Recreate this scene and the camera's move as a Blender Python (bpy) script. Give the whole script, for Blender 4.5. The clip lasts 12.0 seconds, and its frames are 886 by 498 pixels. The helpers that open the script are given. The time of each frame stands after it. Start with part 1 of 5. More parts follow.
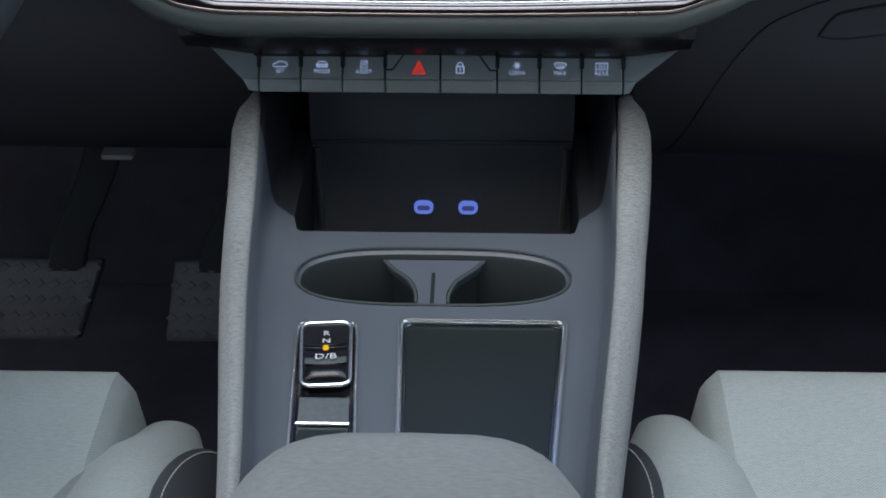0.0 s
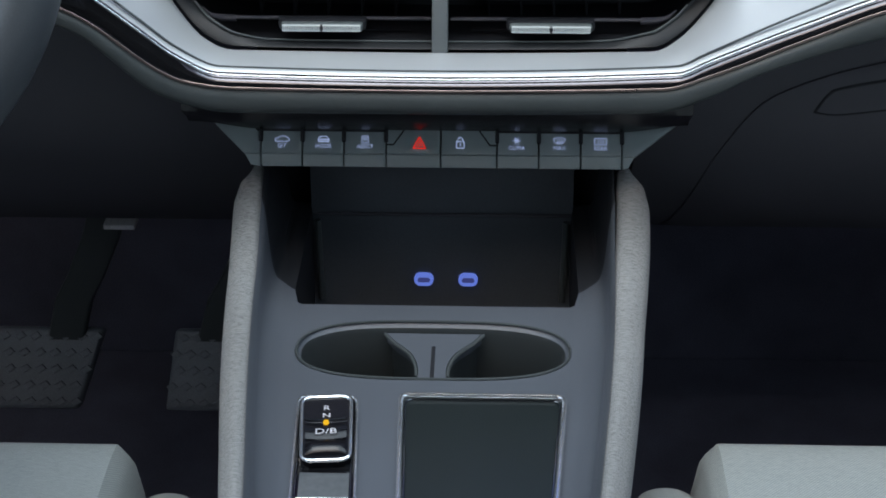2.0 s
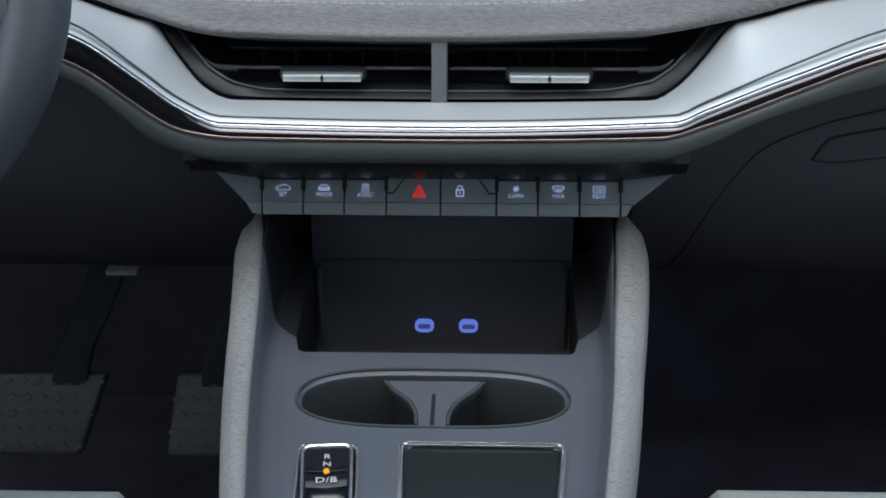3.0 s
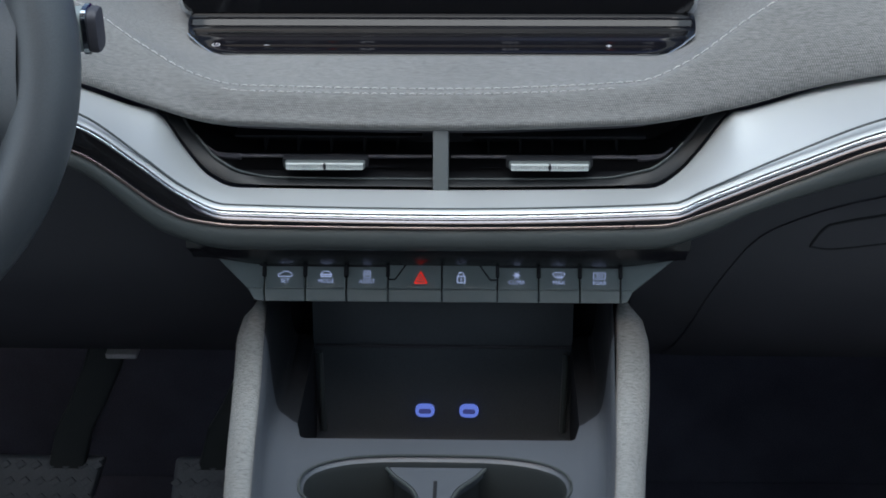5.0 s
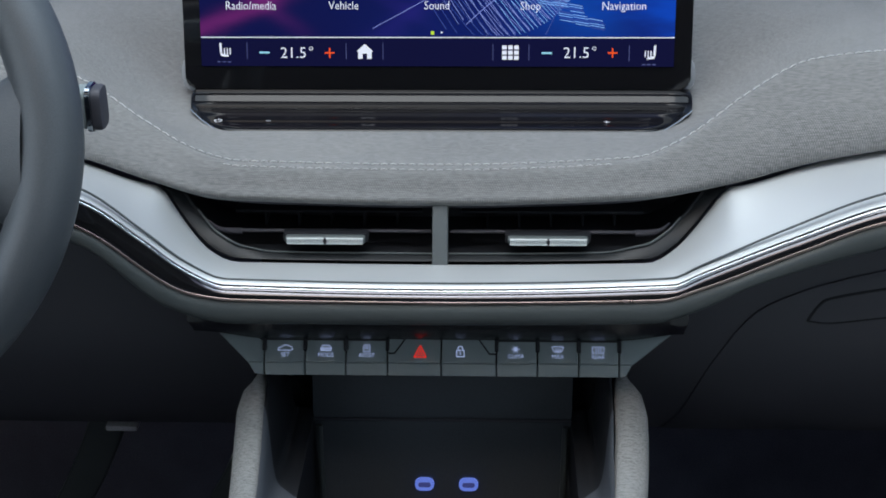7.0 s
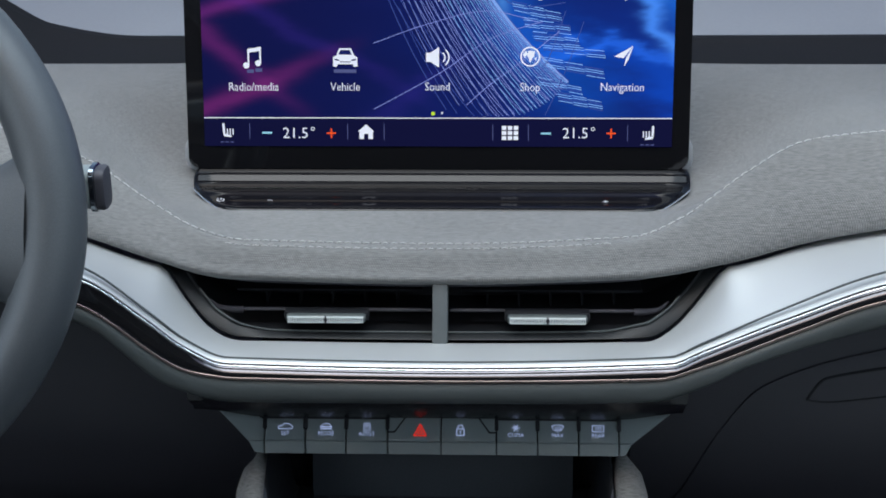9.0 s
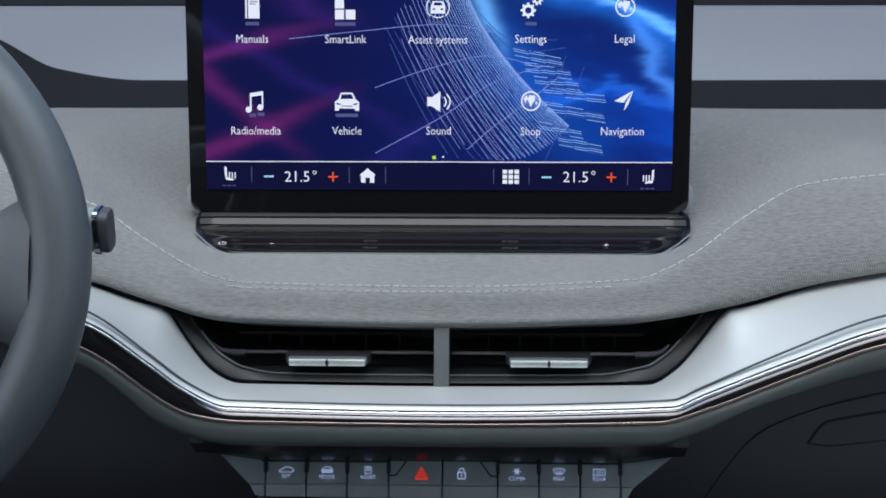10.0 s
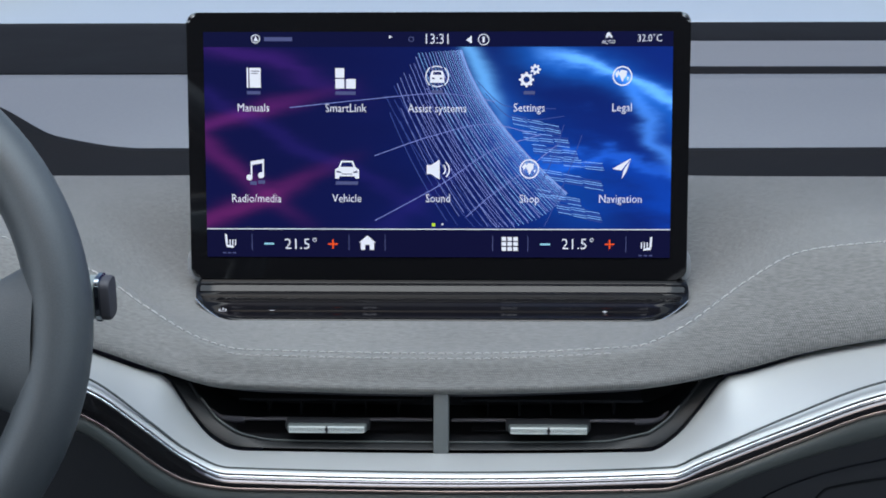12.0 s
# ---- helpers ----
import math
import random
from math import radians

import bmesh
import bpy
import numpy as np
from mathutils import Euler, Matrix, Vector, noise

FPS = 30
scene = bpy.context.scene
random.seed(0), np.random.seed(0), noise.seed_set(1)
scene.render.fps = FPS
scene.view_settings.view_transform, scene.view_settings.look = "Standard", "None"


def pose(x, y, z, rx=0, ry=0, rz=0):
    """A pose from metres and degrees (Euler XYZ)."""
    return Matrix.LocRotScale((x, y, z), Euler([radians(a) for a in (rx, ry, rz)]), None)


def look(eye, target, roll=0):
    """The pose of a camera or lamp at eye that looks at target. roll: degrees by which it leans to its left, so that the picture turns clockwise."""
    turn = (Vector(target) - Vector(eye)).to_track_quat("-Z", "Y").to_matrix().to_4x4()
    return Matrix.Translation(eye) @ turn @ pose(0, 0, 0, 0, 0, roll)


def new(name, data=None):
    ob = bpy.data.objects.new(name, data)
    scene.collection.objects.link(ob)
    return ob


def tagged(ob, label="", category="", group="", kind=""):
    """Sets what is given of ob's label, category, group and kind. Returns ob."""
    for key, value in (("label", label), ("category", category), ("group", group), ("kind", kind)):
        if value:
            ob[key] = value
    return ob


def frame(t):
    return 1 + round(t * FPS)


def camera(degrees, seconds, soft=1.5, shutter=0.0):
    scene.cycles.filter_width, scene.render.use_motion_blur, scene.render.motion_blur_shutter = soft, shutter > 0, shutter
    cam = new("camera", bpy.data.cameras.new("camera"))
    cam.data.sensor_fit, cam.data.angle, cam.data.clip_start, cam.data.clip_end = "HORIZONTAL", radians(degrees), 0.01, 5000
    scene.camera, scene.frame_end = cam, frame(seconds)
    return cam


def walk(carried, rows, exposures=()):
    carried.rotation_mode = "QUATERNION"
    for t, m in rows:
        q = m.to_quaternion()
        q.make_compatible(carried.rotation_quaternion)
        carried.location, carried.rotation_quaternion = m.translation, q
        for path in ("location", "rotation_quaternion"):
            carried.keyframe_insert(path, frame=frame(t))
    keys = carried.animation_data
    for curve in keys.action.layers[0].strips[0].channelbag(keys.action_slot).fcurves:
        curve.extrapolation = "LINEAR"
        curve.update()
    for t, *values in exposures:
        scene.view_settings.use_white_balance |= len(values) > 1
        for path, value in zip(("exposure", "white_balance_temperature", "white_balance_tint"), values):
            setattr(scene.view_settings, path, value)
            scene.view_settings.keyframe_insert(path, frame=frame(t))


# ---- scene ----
cam = camera(34.0, 12.0, soft=1.8)
PATH = [
    (0, (0.03, 0.251, 0.984), (-0.03, 1.898, -0.149), -0.5),
    (0.5, (0.03, 0.251, 0.987), (-0.03, 1.903, -0.138), -0.5),
    (1, (0.03, 0.251, 0.988), (-0.03, 1.917, -0.117), -0.5),
    (1.5, (0.03, 0.251, 0.99), (-0.031, 1.93, -0.095), -0.5),
    (2, (0.03, 0.251, 0.993), (-0.031, 1.944, -0.07), -0.4),
    (2.5, (0.03, 0.251, 0.998), (-0.031, 1.956, -0.047), -0.5),
    (3, (0.032, 0.25, 1.0), (-0.034, 1.971, -0.018), -0.6),
    (3.2, (0.03, 0.251, 0.999), (-0.032, 1.978, -0.007), -0.4),
    (5, (0.028, 0.249, 1.009), (-0.031, 2.02, 0.08), -0.5),
    (5.5, (0.029, 0.249, 1.012), (-0.031, 2.028, 0.101), -0.5),
    (6, (0.028, 0.247, 1.014), (-0.03, 2.038, 0.124), -0.4),
    (6.5, (0.029, 0.246, 1.014), (-0.031, 2.047, 0.148), -0.4),
    (7, (0.03, 0.246, 1.015), (-0.033, 2.057, 0.17), -0.5),
    (9, (0.032, 0.242, 1.019), (-0.036, 2.095, 0.269), -0.5),
    (9.5, (0.029, 0.241, 1.018), (-0.032, 2.105, 0.298), -0.4),
    (10, (0.029, 0.239, 1.019), (-0.034, 2.114, 0.327), -0.4),
    (10.5, (0.028, 0.238, 1.019), (-0.032, 2.122, 0.35), -0.4),
    (11, (0.027, 0.237, 1.021), (-0.031, 2.128, 0.373), -0.4),
    (11.5, (0.027, 0.237, 1.024), (-0.031, 2.133, 0.391), -0.4),
    (12, (0.028, 0.235, 1.021), (-0.032, 2.14, 0.415), -0.4),
]
walk(cam, [(t, look(eye, target, roll)) for t, eye, target, roll in PATH])

# ---- light ----
world = bpy.data.worlds.new("sky")
scene.world = world
world.use_nodes = True
wn = world.node_tree.nodes
sky = wn.new("ShaderNodeTexSky")
sky.sky_type = "NISHITA"
sky.sun_disc = False
sky.sun_elevation = radians(58)
sky.sun_rotation = radians(200)
sky.dust_density = 3.0
world.node_tree.links.new(sky.outputs[0], wn["Background"].inputs[0])
wn["Background"].inputs[1].default_value = 0.15
sun_data = bpy.data.lights.new("sun", "SUN")
sun_data.energy, sun_data.angle, sun_data.color = 0.8, radians(25), (1.0, 0.97, 0.93)
sun = new("sun", sun_data)
sun.matrix_world = look((0, 0.8, 6), (0.2, 1.2, 0))


def area(name, eye, target, sx, sy, power, color):
    d = bpy.data.lights.new(name, "AREA")
    d.shape, d.size, d.size_y, d.energy, d.color = "RECTANGLE", sx, sy, power, color
    o = new(name, d)
    o.matrix_world = look(eye, target)
    return o


# daylight in the opening of the glass roof and in the side windows
area("roof_daylight", (0, 0.89, 1.33), (0, 0.89, 0), 0.95, 0.50, 5.6, (0.735, 0.888, 1.0))
area("window_daylight", (-0.76, 0.45, 1.02), (0.1, 0.9, 0.6), 1.0, 0.34, 1.7, (0.74, 0.89, 1.0))
area("window_daylight", (0.76, 0.45, 1.02), (-0.1, 0.9, 0.6), 1.0, 0.34, 1.3, (0.74, 0.89, 1.0))


# ---- materials ----
def nodes_of(name):
    m = bpy.data.materials.new(name)
    m.use_nodes = True
    nt = m.node_tree
    return m, nt, nt.nodes["Principled BSDF"]


def link(nt, a, b):
    nt.links.new(a, b)


def surface(name, color, rough=0.5, metal=0.0, vary=0.12, grain=900.0, bump=0.08, big=14.0, coat=0.0, spec=0.5):
    """Plain solid with two scales of variation and a fine relief."""
    m, nt, bs = nodes_of(name)
    tc = nt.nodes.new("ShaderNodeTexCoord")
    n1 = nt.nodes.new("ShaderNodeTexNoise")
    n1.inputs["Scale"].default_value, n1.inputs["Detail"].default_value = big, 4
    n2 = nt.nodes.new("ShaderNodeTexNoise")
    n2.inputs["Scale"].default_value, n2.inputs["Detail"].default_value = grain, 2
    link(nt, tc.outputs["Object"], n1.inputs["Vector"])
    link(nt, tc.outputs["Object"], n2.inputs["Vector"])
    add = nt.nodes.new("ShaderNodeMath")
    add.operation = "ADD"
    link(nt, n1.outputs["Fac"], add.inputs[0])
    link(nt, n2.outputs["Fac"], add.inputs[1])
    mr = nt.nodes.new("ShaderNodeMapRange")
    mr.inputs["From Min"].default_value, mr.inputs["From Max"].default_value = 0.6, 1.4
    mr.inputs["To Min"].default_value, mr.inputs["To Max"].default_value = 1 - vary, 1 + vary
    link(nt, add.outputs[0], mr.inputs["Value"])
    mul = nt.nodes.new("ShaderNodeVectorMath")
    mul.operation = "SCALE"
    mul.inputs[0].default_value = color
    link(nt, mr.outputs[0], mul.inputs["Scale"])
    link(nt, mul.outputs[0], bs.inputs["Base Color"])
    rr = nt.nodes.new("ShaderNodeMapRange")
    rr.inputs["To Min"].default_value, rr.inputs["To Max"].default_value = max(0.02, rough * 0.85), min(1, rough * 1.15)
    link(nt, n1.outputs["Fac"], rr.inputs["Value"])
    link(nt, rr.outputs[0], bs.inputs["Roughness"])
    bs.inputs["Metallic"].default_value = metal
    bs.inputs["Coat Weight"].default_value = coat
    bs.inputs["Coat Roughness"].default_value = 0.05
    bs.inputs["Specular IOR Level"].default_value = spec
    if bump:
        bp = nt.nodes.new("ShaderNodeBump")
        bp.inputs["Strength"].default_value, bp.inputs["Distance"].default_value = bump, 0.0006
        link(nt, n2.outputs["Fac"], bp.inputs["Height"])
        link(nt, bp.outputs[0], bs.inputs["Normal"])
    return m


def fabric(name, dark, light, thread=0.0012, turn=0.0, streak=0.5, bump=0.5, weave=0.35, twill=False):
    """Woven cloth: warp and weft threads, a melange of light and dark yarn, soft sheen."""
    m, nt, bs = nodes_of(name)
    tc = nt.nodes.new("ShaderNodeTexCoord")
    mp = nt.nodes.new("ShaderNodeMapping")
    mp.inputs["Rotation"].default_value = (0, 0, radians(turn))
    link(nt, tc.outputs["Object"], mp.inputs["Vector"])
    waves = []
    for axis in ("X", "Y"):
        w = nt.nodes.new("ShaderNodeTexWave")
        w.bands_direction = axis
        w.inputs["Scale"].default_value = 0.314 / thread
        w.inputs["Distortion"].default_value = 0.6
        w.inputs["Detail"].default_value = 1.0
        link(nt, mp.outputs[0], w.inputs["Vector"])
        waves.append(w)
    yarn = nt.nodes.new("ShaderNodeMapping")
    yarn.inputs["Scale"].default_value = (240, 1000, 1000)
    link(nt, tc.outputs["Object"], yarn.inputs["Vector"])
    ns = nt.nodes.new("ShaderNodeTexNoise")
    ns.inputs["Scale"].default_value, ns.inputs["Detail"].default_value = 1.0, 3
    link(nt, yarn.outputs[0], ns.inputs["Vector"])
    nb = nt.nodes.new("ShaderNodeTexNoise")
    nb.inputs["Scale"].default_value, nb.inputs["Detail"].default_value = 9, 4
    link(nt, tc.outputs["Object"], nb.inputs["Vector"])
    mulw = nt.nodes.new("ShaderNodeMath")
    mulw.operation = "MULTIPLY"
    link(nt, waves[0].outputs["Fac"], mulw.inputs[0])
    link(nt, waves[1].outputs["Fac"], mulw.inputs[1])
    s1 = nt.nodes.new("ShaderNodeMath")
    s1.operation = "MULTIPLY_ADD"
    link(nt, ns.outputs["Fac"], s1.inputs[0])
    s1.inputs[1].default_value = streak * 1.6
    soft = nt.nodes.new("ShaderNodeMath")
    soft.operation = "MULTIPLY"
    soft.inputs[1].default_value = weave
    link(nt, waves[0].outputs["Fac"] if twill else mulw.outputs[0], soft.inputs[0])
    link(nt, soft.outputs[0], s1.inputs[2])
    s2 = nt.nodes.new("ShaderNodeMath")
    s2.operation = "MULTIPLY_ADD"
    link(nt, nb.outputs["Fac"], s2.inputs[0])
    s2.inputs[1].default_value = 0.35
    link(nt, s1.outputs[0], s2.inputs[2])
    ramp = nt.nodes.new("ShaderNodeMapRange")
    ramp.inputs["From Min"].default_value, ramp.inputs["From Max"].default_value = 0.35, 1.05
    link(nt, s2.outputs[0], ramp.inputs["Value"])
    mix = nt.nodes.new("ShaderNodeMix")
    mix.data_type = "RGBA"
    mix.inputs["A"].default_value, mix.inputs["B"].default_value = (*dark, 1), (*light, 1)
    link(nt, ramp.outputs[0], mix.inputs["Factor"])
    link(nt, mix.outputs["Result"], bs.inputs["Base Color"])
    bs.inputs["Roughness"].default_value = 0.95
    bs.inputs["Specular IOR Level"].default_value = 0.2
    bs.inputs["Sheen Weight"].default_value = 0.15
    bp = nt.nodes.new("ShaderNodeBump")
    bp.inputs["Strength"].default_value, bp.inputs["Distance"].default_value = bump, 0.0005
    link(nt, s1.outputs[0], bp.inputs["Height"])
    link(nt, bp.outputs[0], bs.inputs["Normal"])
    return m


def glow(name, color, strength=1.0):
    m, nt, bs = nodes_of(name)
    bs.inputs["Base Color"].default_value = (0, 0, 0, 1)
    bs.inputs["Roughness"].default_value = 0.3
    bs.inputs["Specular IOR Level"].default_value = 0.05
    bs.inputs["Emission Color"].default_value = (*color, 1)
    bs.inputs["Emission Strength"].default_value = strength
    return m


PAD_CLOTH = fabric("grey_melange_cloth", (0.112, 0.113, 0.113), (0.275, 0.277, 0.272), 0.0010, 45, 0.5, 0.6, 0.36)
RAIL_CLOTH = fabric("rail_cloth", (0.095, 0.097, 0.096), (0.30, 0.303, 0.296), 0.0009, 0, 0.85, 0.8)
SEAT_CLOTH = fabric("light_seat_cloth", (0.27, 0.30, 0.295), (0.49, 0.53, 0.52), 0.0014, 50, 0.35, 0.6, 0.32, True)
SEAT_CLOTH_DARK = fabric("grey_seat_cloth", (0.20, 0.21, 0.215), (0.30, 0.32, 0.32), 0.0013, 45, 0.3)
ARM_CLOTH = fabric("armrest_cloth", (0.15, 0.15, 0.147), (0.265, 0.265, 0.26), 0.0008, 45)
LEATHER = surface("dark_leather", (0.065, 0.072, 0.082), 0.45, vary=0.2, grain=1400, bump=0.25)
WHEEL_LEATHER = surface("wheel_leather", (0.068, 0.077, 0.086), 0.42, vary=0.2, grain=1600, bump=0.2)
THREAD = surface("pale_thread", (0.54, 0.54, 0.53), 0.8, vary=0.1)
CONSOLE = surface("slate_plastic", (0.094, 0.105, 0.122), 0.34, vary=0.06, grain=2200, bump=0.12)
DARK = surface("charcoal_plastic", (0.048, 0.047, 0.058), 0.58, vary=0.15, grain=1800, bump=0.2)
ROLL = surface("dark_soft_plastic", (0.062, 0.072, 0.073), 0.40, vary=0.12, grain=1800, bump=0.2)
BUTTON = surface("satin_button_plastic", (0.225, 0.262, 0.265), 0.36, vary=0.08, grain=2200, bump=0.1)
BLACK = surface("black_plastic", (0.018, 0.019, 0.023), 0.6, vary=0.2, grain=1500, bump=0.1, spec=0.25)
GLOSS = surface("piano_black", (0.006, 0.006, 0.007), 0.06, vary=0.1, grain=400, bump=0.0, coat=1.0)
SILVER = surface("satin_silver_trim", (0.53, 0.548, 0.55), 0.46, metal=0.5, vary=0.03, grain=2500, bump=0.03)
CHROME = surface("chrome", (0.88, 0.90, 0.93), 0.20, metal=0.9, vary=0.03, grain=600, bump=0.0)
DCHROME = surface("dark_chrome", (0.35, 0.37, 0.40), 0.14, metal=1.0, vary=0.05, grain=600, bump=0.0)
BRONZE = surface("bronze_line", (0.36, 0.27, 0.25), 0.28, metal=1.0, vary=0.08, grain=600, bump=0.0)
CLEAR = surface("clear_ribbed_plastic", (0.68, 0.74, 0.73), 0.2, metal=0.3, vary=0.15, grain=1500, bump=0.1)
CARPET = surface("black_carpet", (0.110, 0.115, 0.16), 0.95, vary=0.4, grain=700, bump=0.6)
PAD_GLOSS = surface("smoked_lid", (0.014, 0.019, 0.019), 0.30, vary=0.12, grain=1800, bump=0.05)
PEDAL = surface("pedal_rubber", (0.15, 0.165, 0.19), 0.45, vary=0.3, grain=900, bump=0.3)
# near-white: the side light on the brake pivot is put into this colour
SIDELIT_PIVOT = surface("sidelit_pivot", (0.85, 0.85, 0.86), 0.4, metal=0.2, vary=0.2, grain=500, bump=0.1)
SCUTTLE = surface("grey_scuttle", (0.25, 0.265, 0.29), 0.5, vary=0.05, grain=300, bump=0.05)
RUBBER = surface("black_rubber", (0.012, 0.013, 0.016), 0.8, vary=0.2, grain=700, bump=0.1, spec=0.15)
PAINT = surface("pale_blue_paint", (0.60, 0.70, 0.80), 0.3, vary=0.03, grain=300, bump=0.0, coat=0.6)
LINER = surface("dark_headliner", (0.04, 0.04, 0.045), 0.9, vary=0.06, grain=900, bump=0.2)
GROUND = surface("grey_ground", (0.3, 0.31, 0.32), 0.9, vary=0.2, grain=60, bump=0.3, big=0.6)
WHITE_LIT = glow("white_backlight", (0.80, 0.86, 1.0), 0.95)
ICON_LIT = glow("button_backlight", (0.50, 0.62, 1.0), 0.60)
USB_LIT = glow("usb_backlight", (0.16, 0.25, 0.86), 0.72)
RED_LIT = glow("red_backlight", (0.75, 0.03, 0.02), 0.9)
ORANGE_LIT = glow("orange_screen_mark", (0.95, 0.10, 0.02), 0.9)
BLUE_LIT = glow("blue_screen_mark", (0.35, 0.75, 1.0), 0.8)
GREEN_LIT = glow("green_screen_mark", (0.55, 0.8, 0.05), 0.9)
AMBER_LIT = glow("amber_lamp", (0.9, 0.5, 0.02), 1.0)
LINE_LIT = glow("pale_blue_screen_line", (0.24, 0.48, 0.95), 0.95)
FAINT_LIT = glow("faint_blue_screen_line", (0.07, 0.12, 0.48), 0.7)
FADE_LIT = glow("dim_white_screen_mark", (0.10, 0.12, 0.30), 0.8)


# ---- building helpers ----
def thing(name, at=(0, 0, 0), label="", category="", group="", kind=""):
    ob = new(name)
    ob.empty_display_size = 0.05
    ob.location = at
    return tagged(ob, label, category, group, kind)


def part(name, bm, material, parent=None, label="", smooth=True, doubles=True):
    """One mesh object in world coordinates, under a thing or under a part."""
    if doubles:
        bmesh.ops.remove_doubles(bm, verts=bm.verts, dist=1e-6)
    bmesh.ops.recalc_face_normals(bm, faces=bm.faces)
    me = bpy.data.meshes.new(name)
    bm.to_mesh(me)
    bm.free()
    me.materials.append(material)
    if smooth:
        me.shade_smooth()
        me.set_sharp_from_angle(angle=radians(38))
    ob = new(name, me)
    if parent is not None:
        ob.parent = parent
        ob.matrix_parent_inverse = Matrix.Translation(-parent.location)
    return tagged(ob, label)


def structure(name, bm, material, label, category, smooth=True):
    return tagged(part(name, bm, material, None, "", smooth), label, category, "", "structure")


def smooth_curve(xs, zs):
    """A soft curve through a few knots (cubic Hermite)."""
    xs, zs = np.array(xs, float), np.array(zs, float)
    d = np.diff(zs) / np.diff(xs)
    both = d[:-1] * d[1:]
    mid = np.where(both > 0, 2 * both / np.where(both > 0, d[:-1] + d[1:], 1), 0)
    m = np.concatenate([[d[0]], mid, [d[-1]]])

    def f(x):
        x = min(max(x, xs[0]), xs[-1])
        i = min(max(int(np.searchsorted(xs, x)) - 1, 0), len(xs) - 2)
        h = xs[i + 1] - xs[i]
        t = (x - xs[i]) / h
        return float((2 * t**3 - 3 * t**2 + 1) * zs[i] + (t**3 - 2 * t**2 + t) * h * m[i] + (3 * t**2 - 2 * t**3) * zs[i + 1] + (t**3 - t**2) * h * m[i + 1])
    return f


def spline(pts, n=5):
    """Catmull-Rom through a list of points."""
    pts = [Vector(p) for p in pts]
    out = []
    for i in range(len(pts) - 1):
        a, b = pts[max(i - 1, 0)], pts[i]
        c, d = pts[i + 1], pts[min(i + 2, len(pts) - 1)]
        for k in range(n):
            t = k / n
            out.append(0.5 * ((2 * b) + (c - a) * t + (2 * a - 5 * b + 4 * c - d) * t * t + (3 * b - a - 3 * c + d) * t**3))
    out.append(pts[-1])
    return out


def loft(rows, closed=False, caps=False, bm=None):
    bm = bm or bmesh.new()
    grid = [[bm.verts.new(p) for p in row] for row in rows]
    for a, b in zip(grid, grid[1:]):
        n = len(a)
        for i in range(n if closed else n - 1):
            j = (i + 1) % n
            bm.faces.new((a[i], a[j], b[j], b[i]))
    if caps:
        bm.faces.new(grid[0])
        bm.faces.new(grid[-1])
    return bm


def tube(path, r, sides=10, bm=None, flat=1.0, up=(0, 0, 1)):
    rows = []
    path = [Vector(p) for p in path]
    for i, p in enumerate(path):
        t = (path[min(i + 1, len(path) - 1)] - path[max(i - 1, 0)]).normalized()
        s = t.cross(Vector(up)).normalized()
        u = s.cross(t)
        rr = r[i] if isinstance(r, (list, tuple)) else r
        rows.append([p + s * rr * math.cos(k * 2 * math.pi / sides) + u * rr * flat * math.sin(k * 2 * math.pi / sides) for k in range(sides)])
    return loft(rows, True, True, bm)


def box(lo, hi, bevel=0.0, seg=2, m=None, bm=None):
    own = bmesh.new()
    bmesh.ops.create_cube(own, size=1)
    for v in own.verts:
        v.co = Vector([lo[i] + (v.co[i] + 0.5) * (hi[i] - lo[i]) for i in range(3)])
    if bevel:
        bmesh.ops.bevel(own, geom=own.edges[:], offset=bevel, segments=seg, profile=0.6, affect="EDGES")
    if m is not None:
        own.transform(m)
    if bm is None:
        return own
    me = bpy.data.meshes.new("tmp")
    own.to_mesh(me)
    own.free()
    bm.from_mesh(me)
    bpy.data.meshes.remove(me)
    return bm


def prism(outline, h0, h1, m=None, bm=None, bevel=0.0):
    """A flat outline in a plane, given thickness from h0 to h1."""
    own = bmesh.new()
    a = [own.verts.new((x, y, h0)) for x, y in outline]
    b = [own.verts.new((x, y, h1)) for x, y in outline]
    n = len(a)
    own.faces.new(a[::-1])
    top = own.faces.new(b)
    for i in range(n):
        own.faces.new((a[i], a[(i + 1) % n], b[(i + 1) % n], b[i]))
    if bevel:
        bmesh.ops.bevel(own, geom=list(top.edges), offset=bevel, segments=2, profile=0.6, affect="EDGES")
    if m is not None:
        own.transform(m)
    if bm is None:
        return own
    me = bpy.data.meshes.new("tmp")
    own.to_mesh(me)
    own.free()
    bm.from_mesh(me)
    bpy.data.meshes.remove(me)
    return bm


def round_rect(x0, y0, x1, y1, r, n=6):
    out = []
    for cx, cy, a0 in ((x1 - r, y1 - r, 0), (x0 + r, y1 - r, 90), (x0 + r, y0 + r, 180), (x1 - r, y0 + r, 270)):
        for k in range(n + 1):
            a = radians(a0 + 90 * k / n)
            out.append((cx + r * math.cos(a), cy + r * math.sin(a)))
    return out


def disc(cx, cy, r, n=20, ry=None):
    ry = ry or r
    return [(cx + r * math.cos(2 * math.pi * k / n), cy + ry * math.sin(2 * math.pi * k / n)) for k in range(n)]


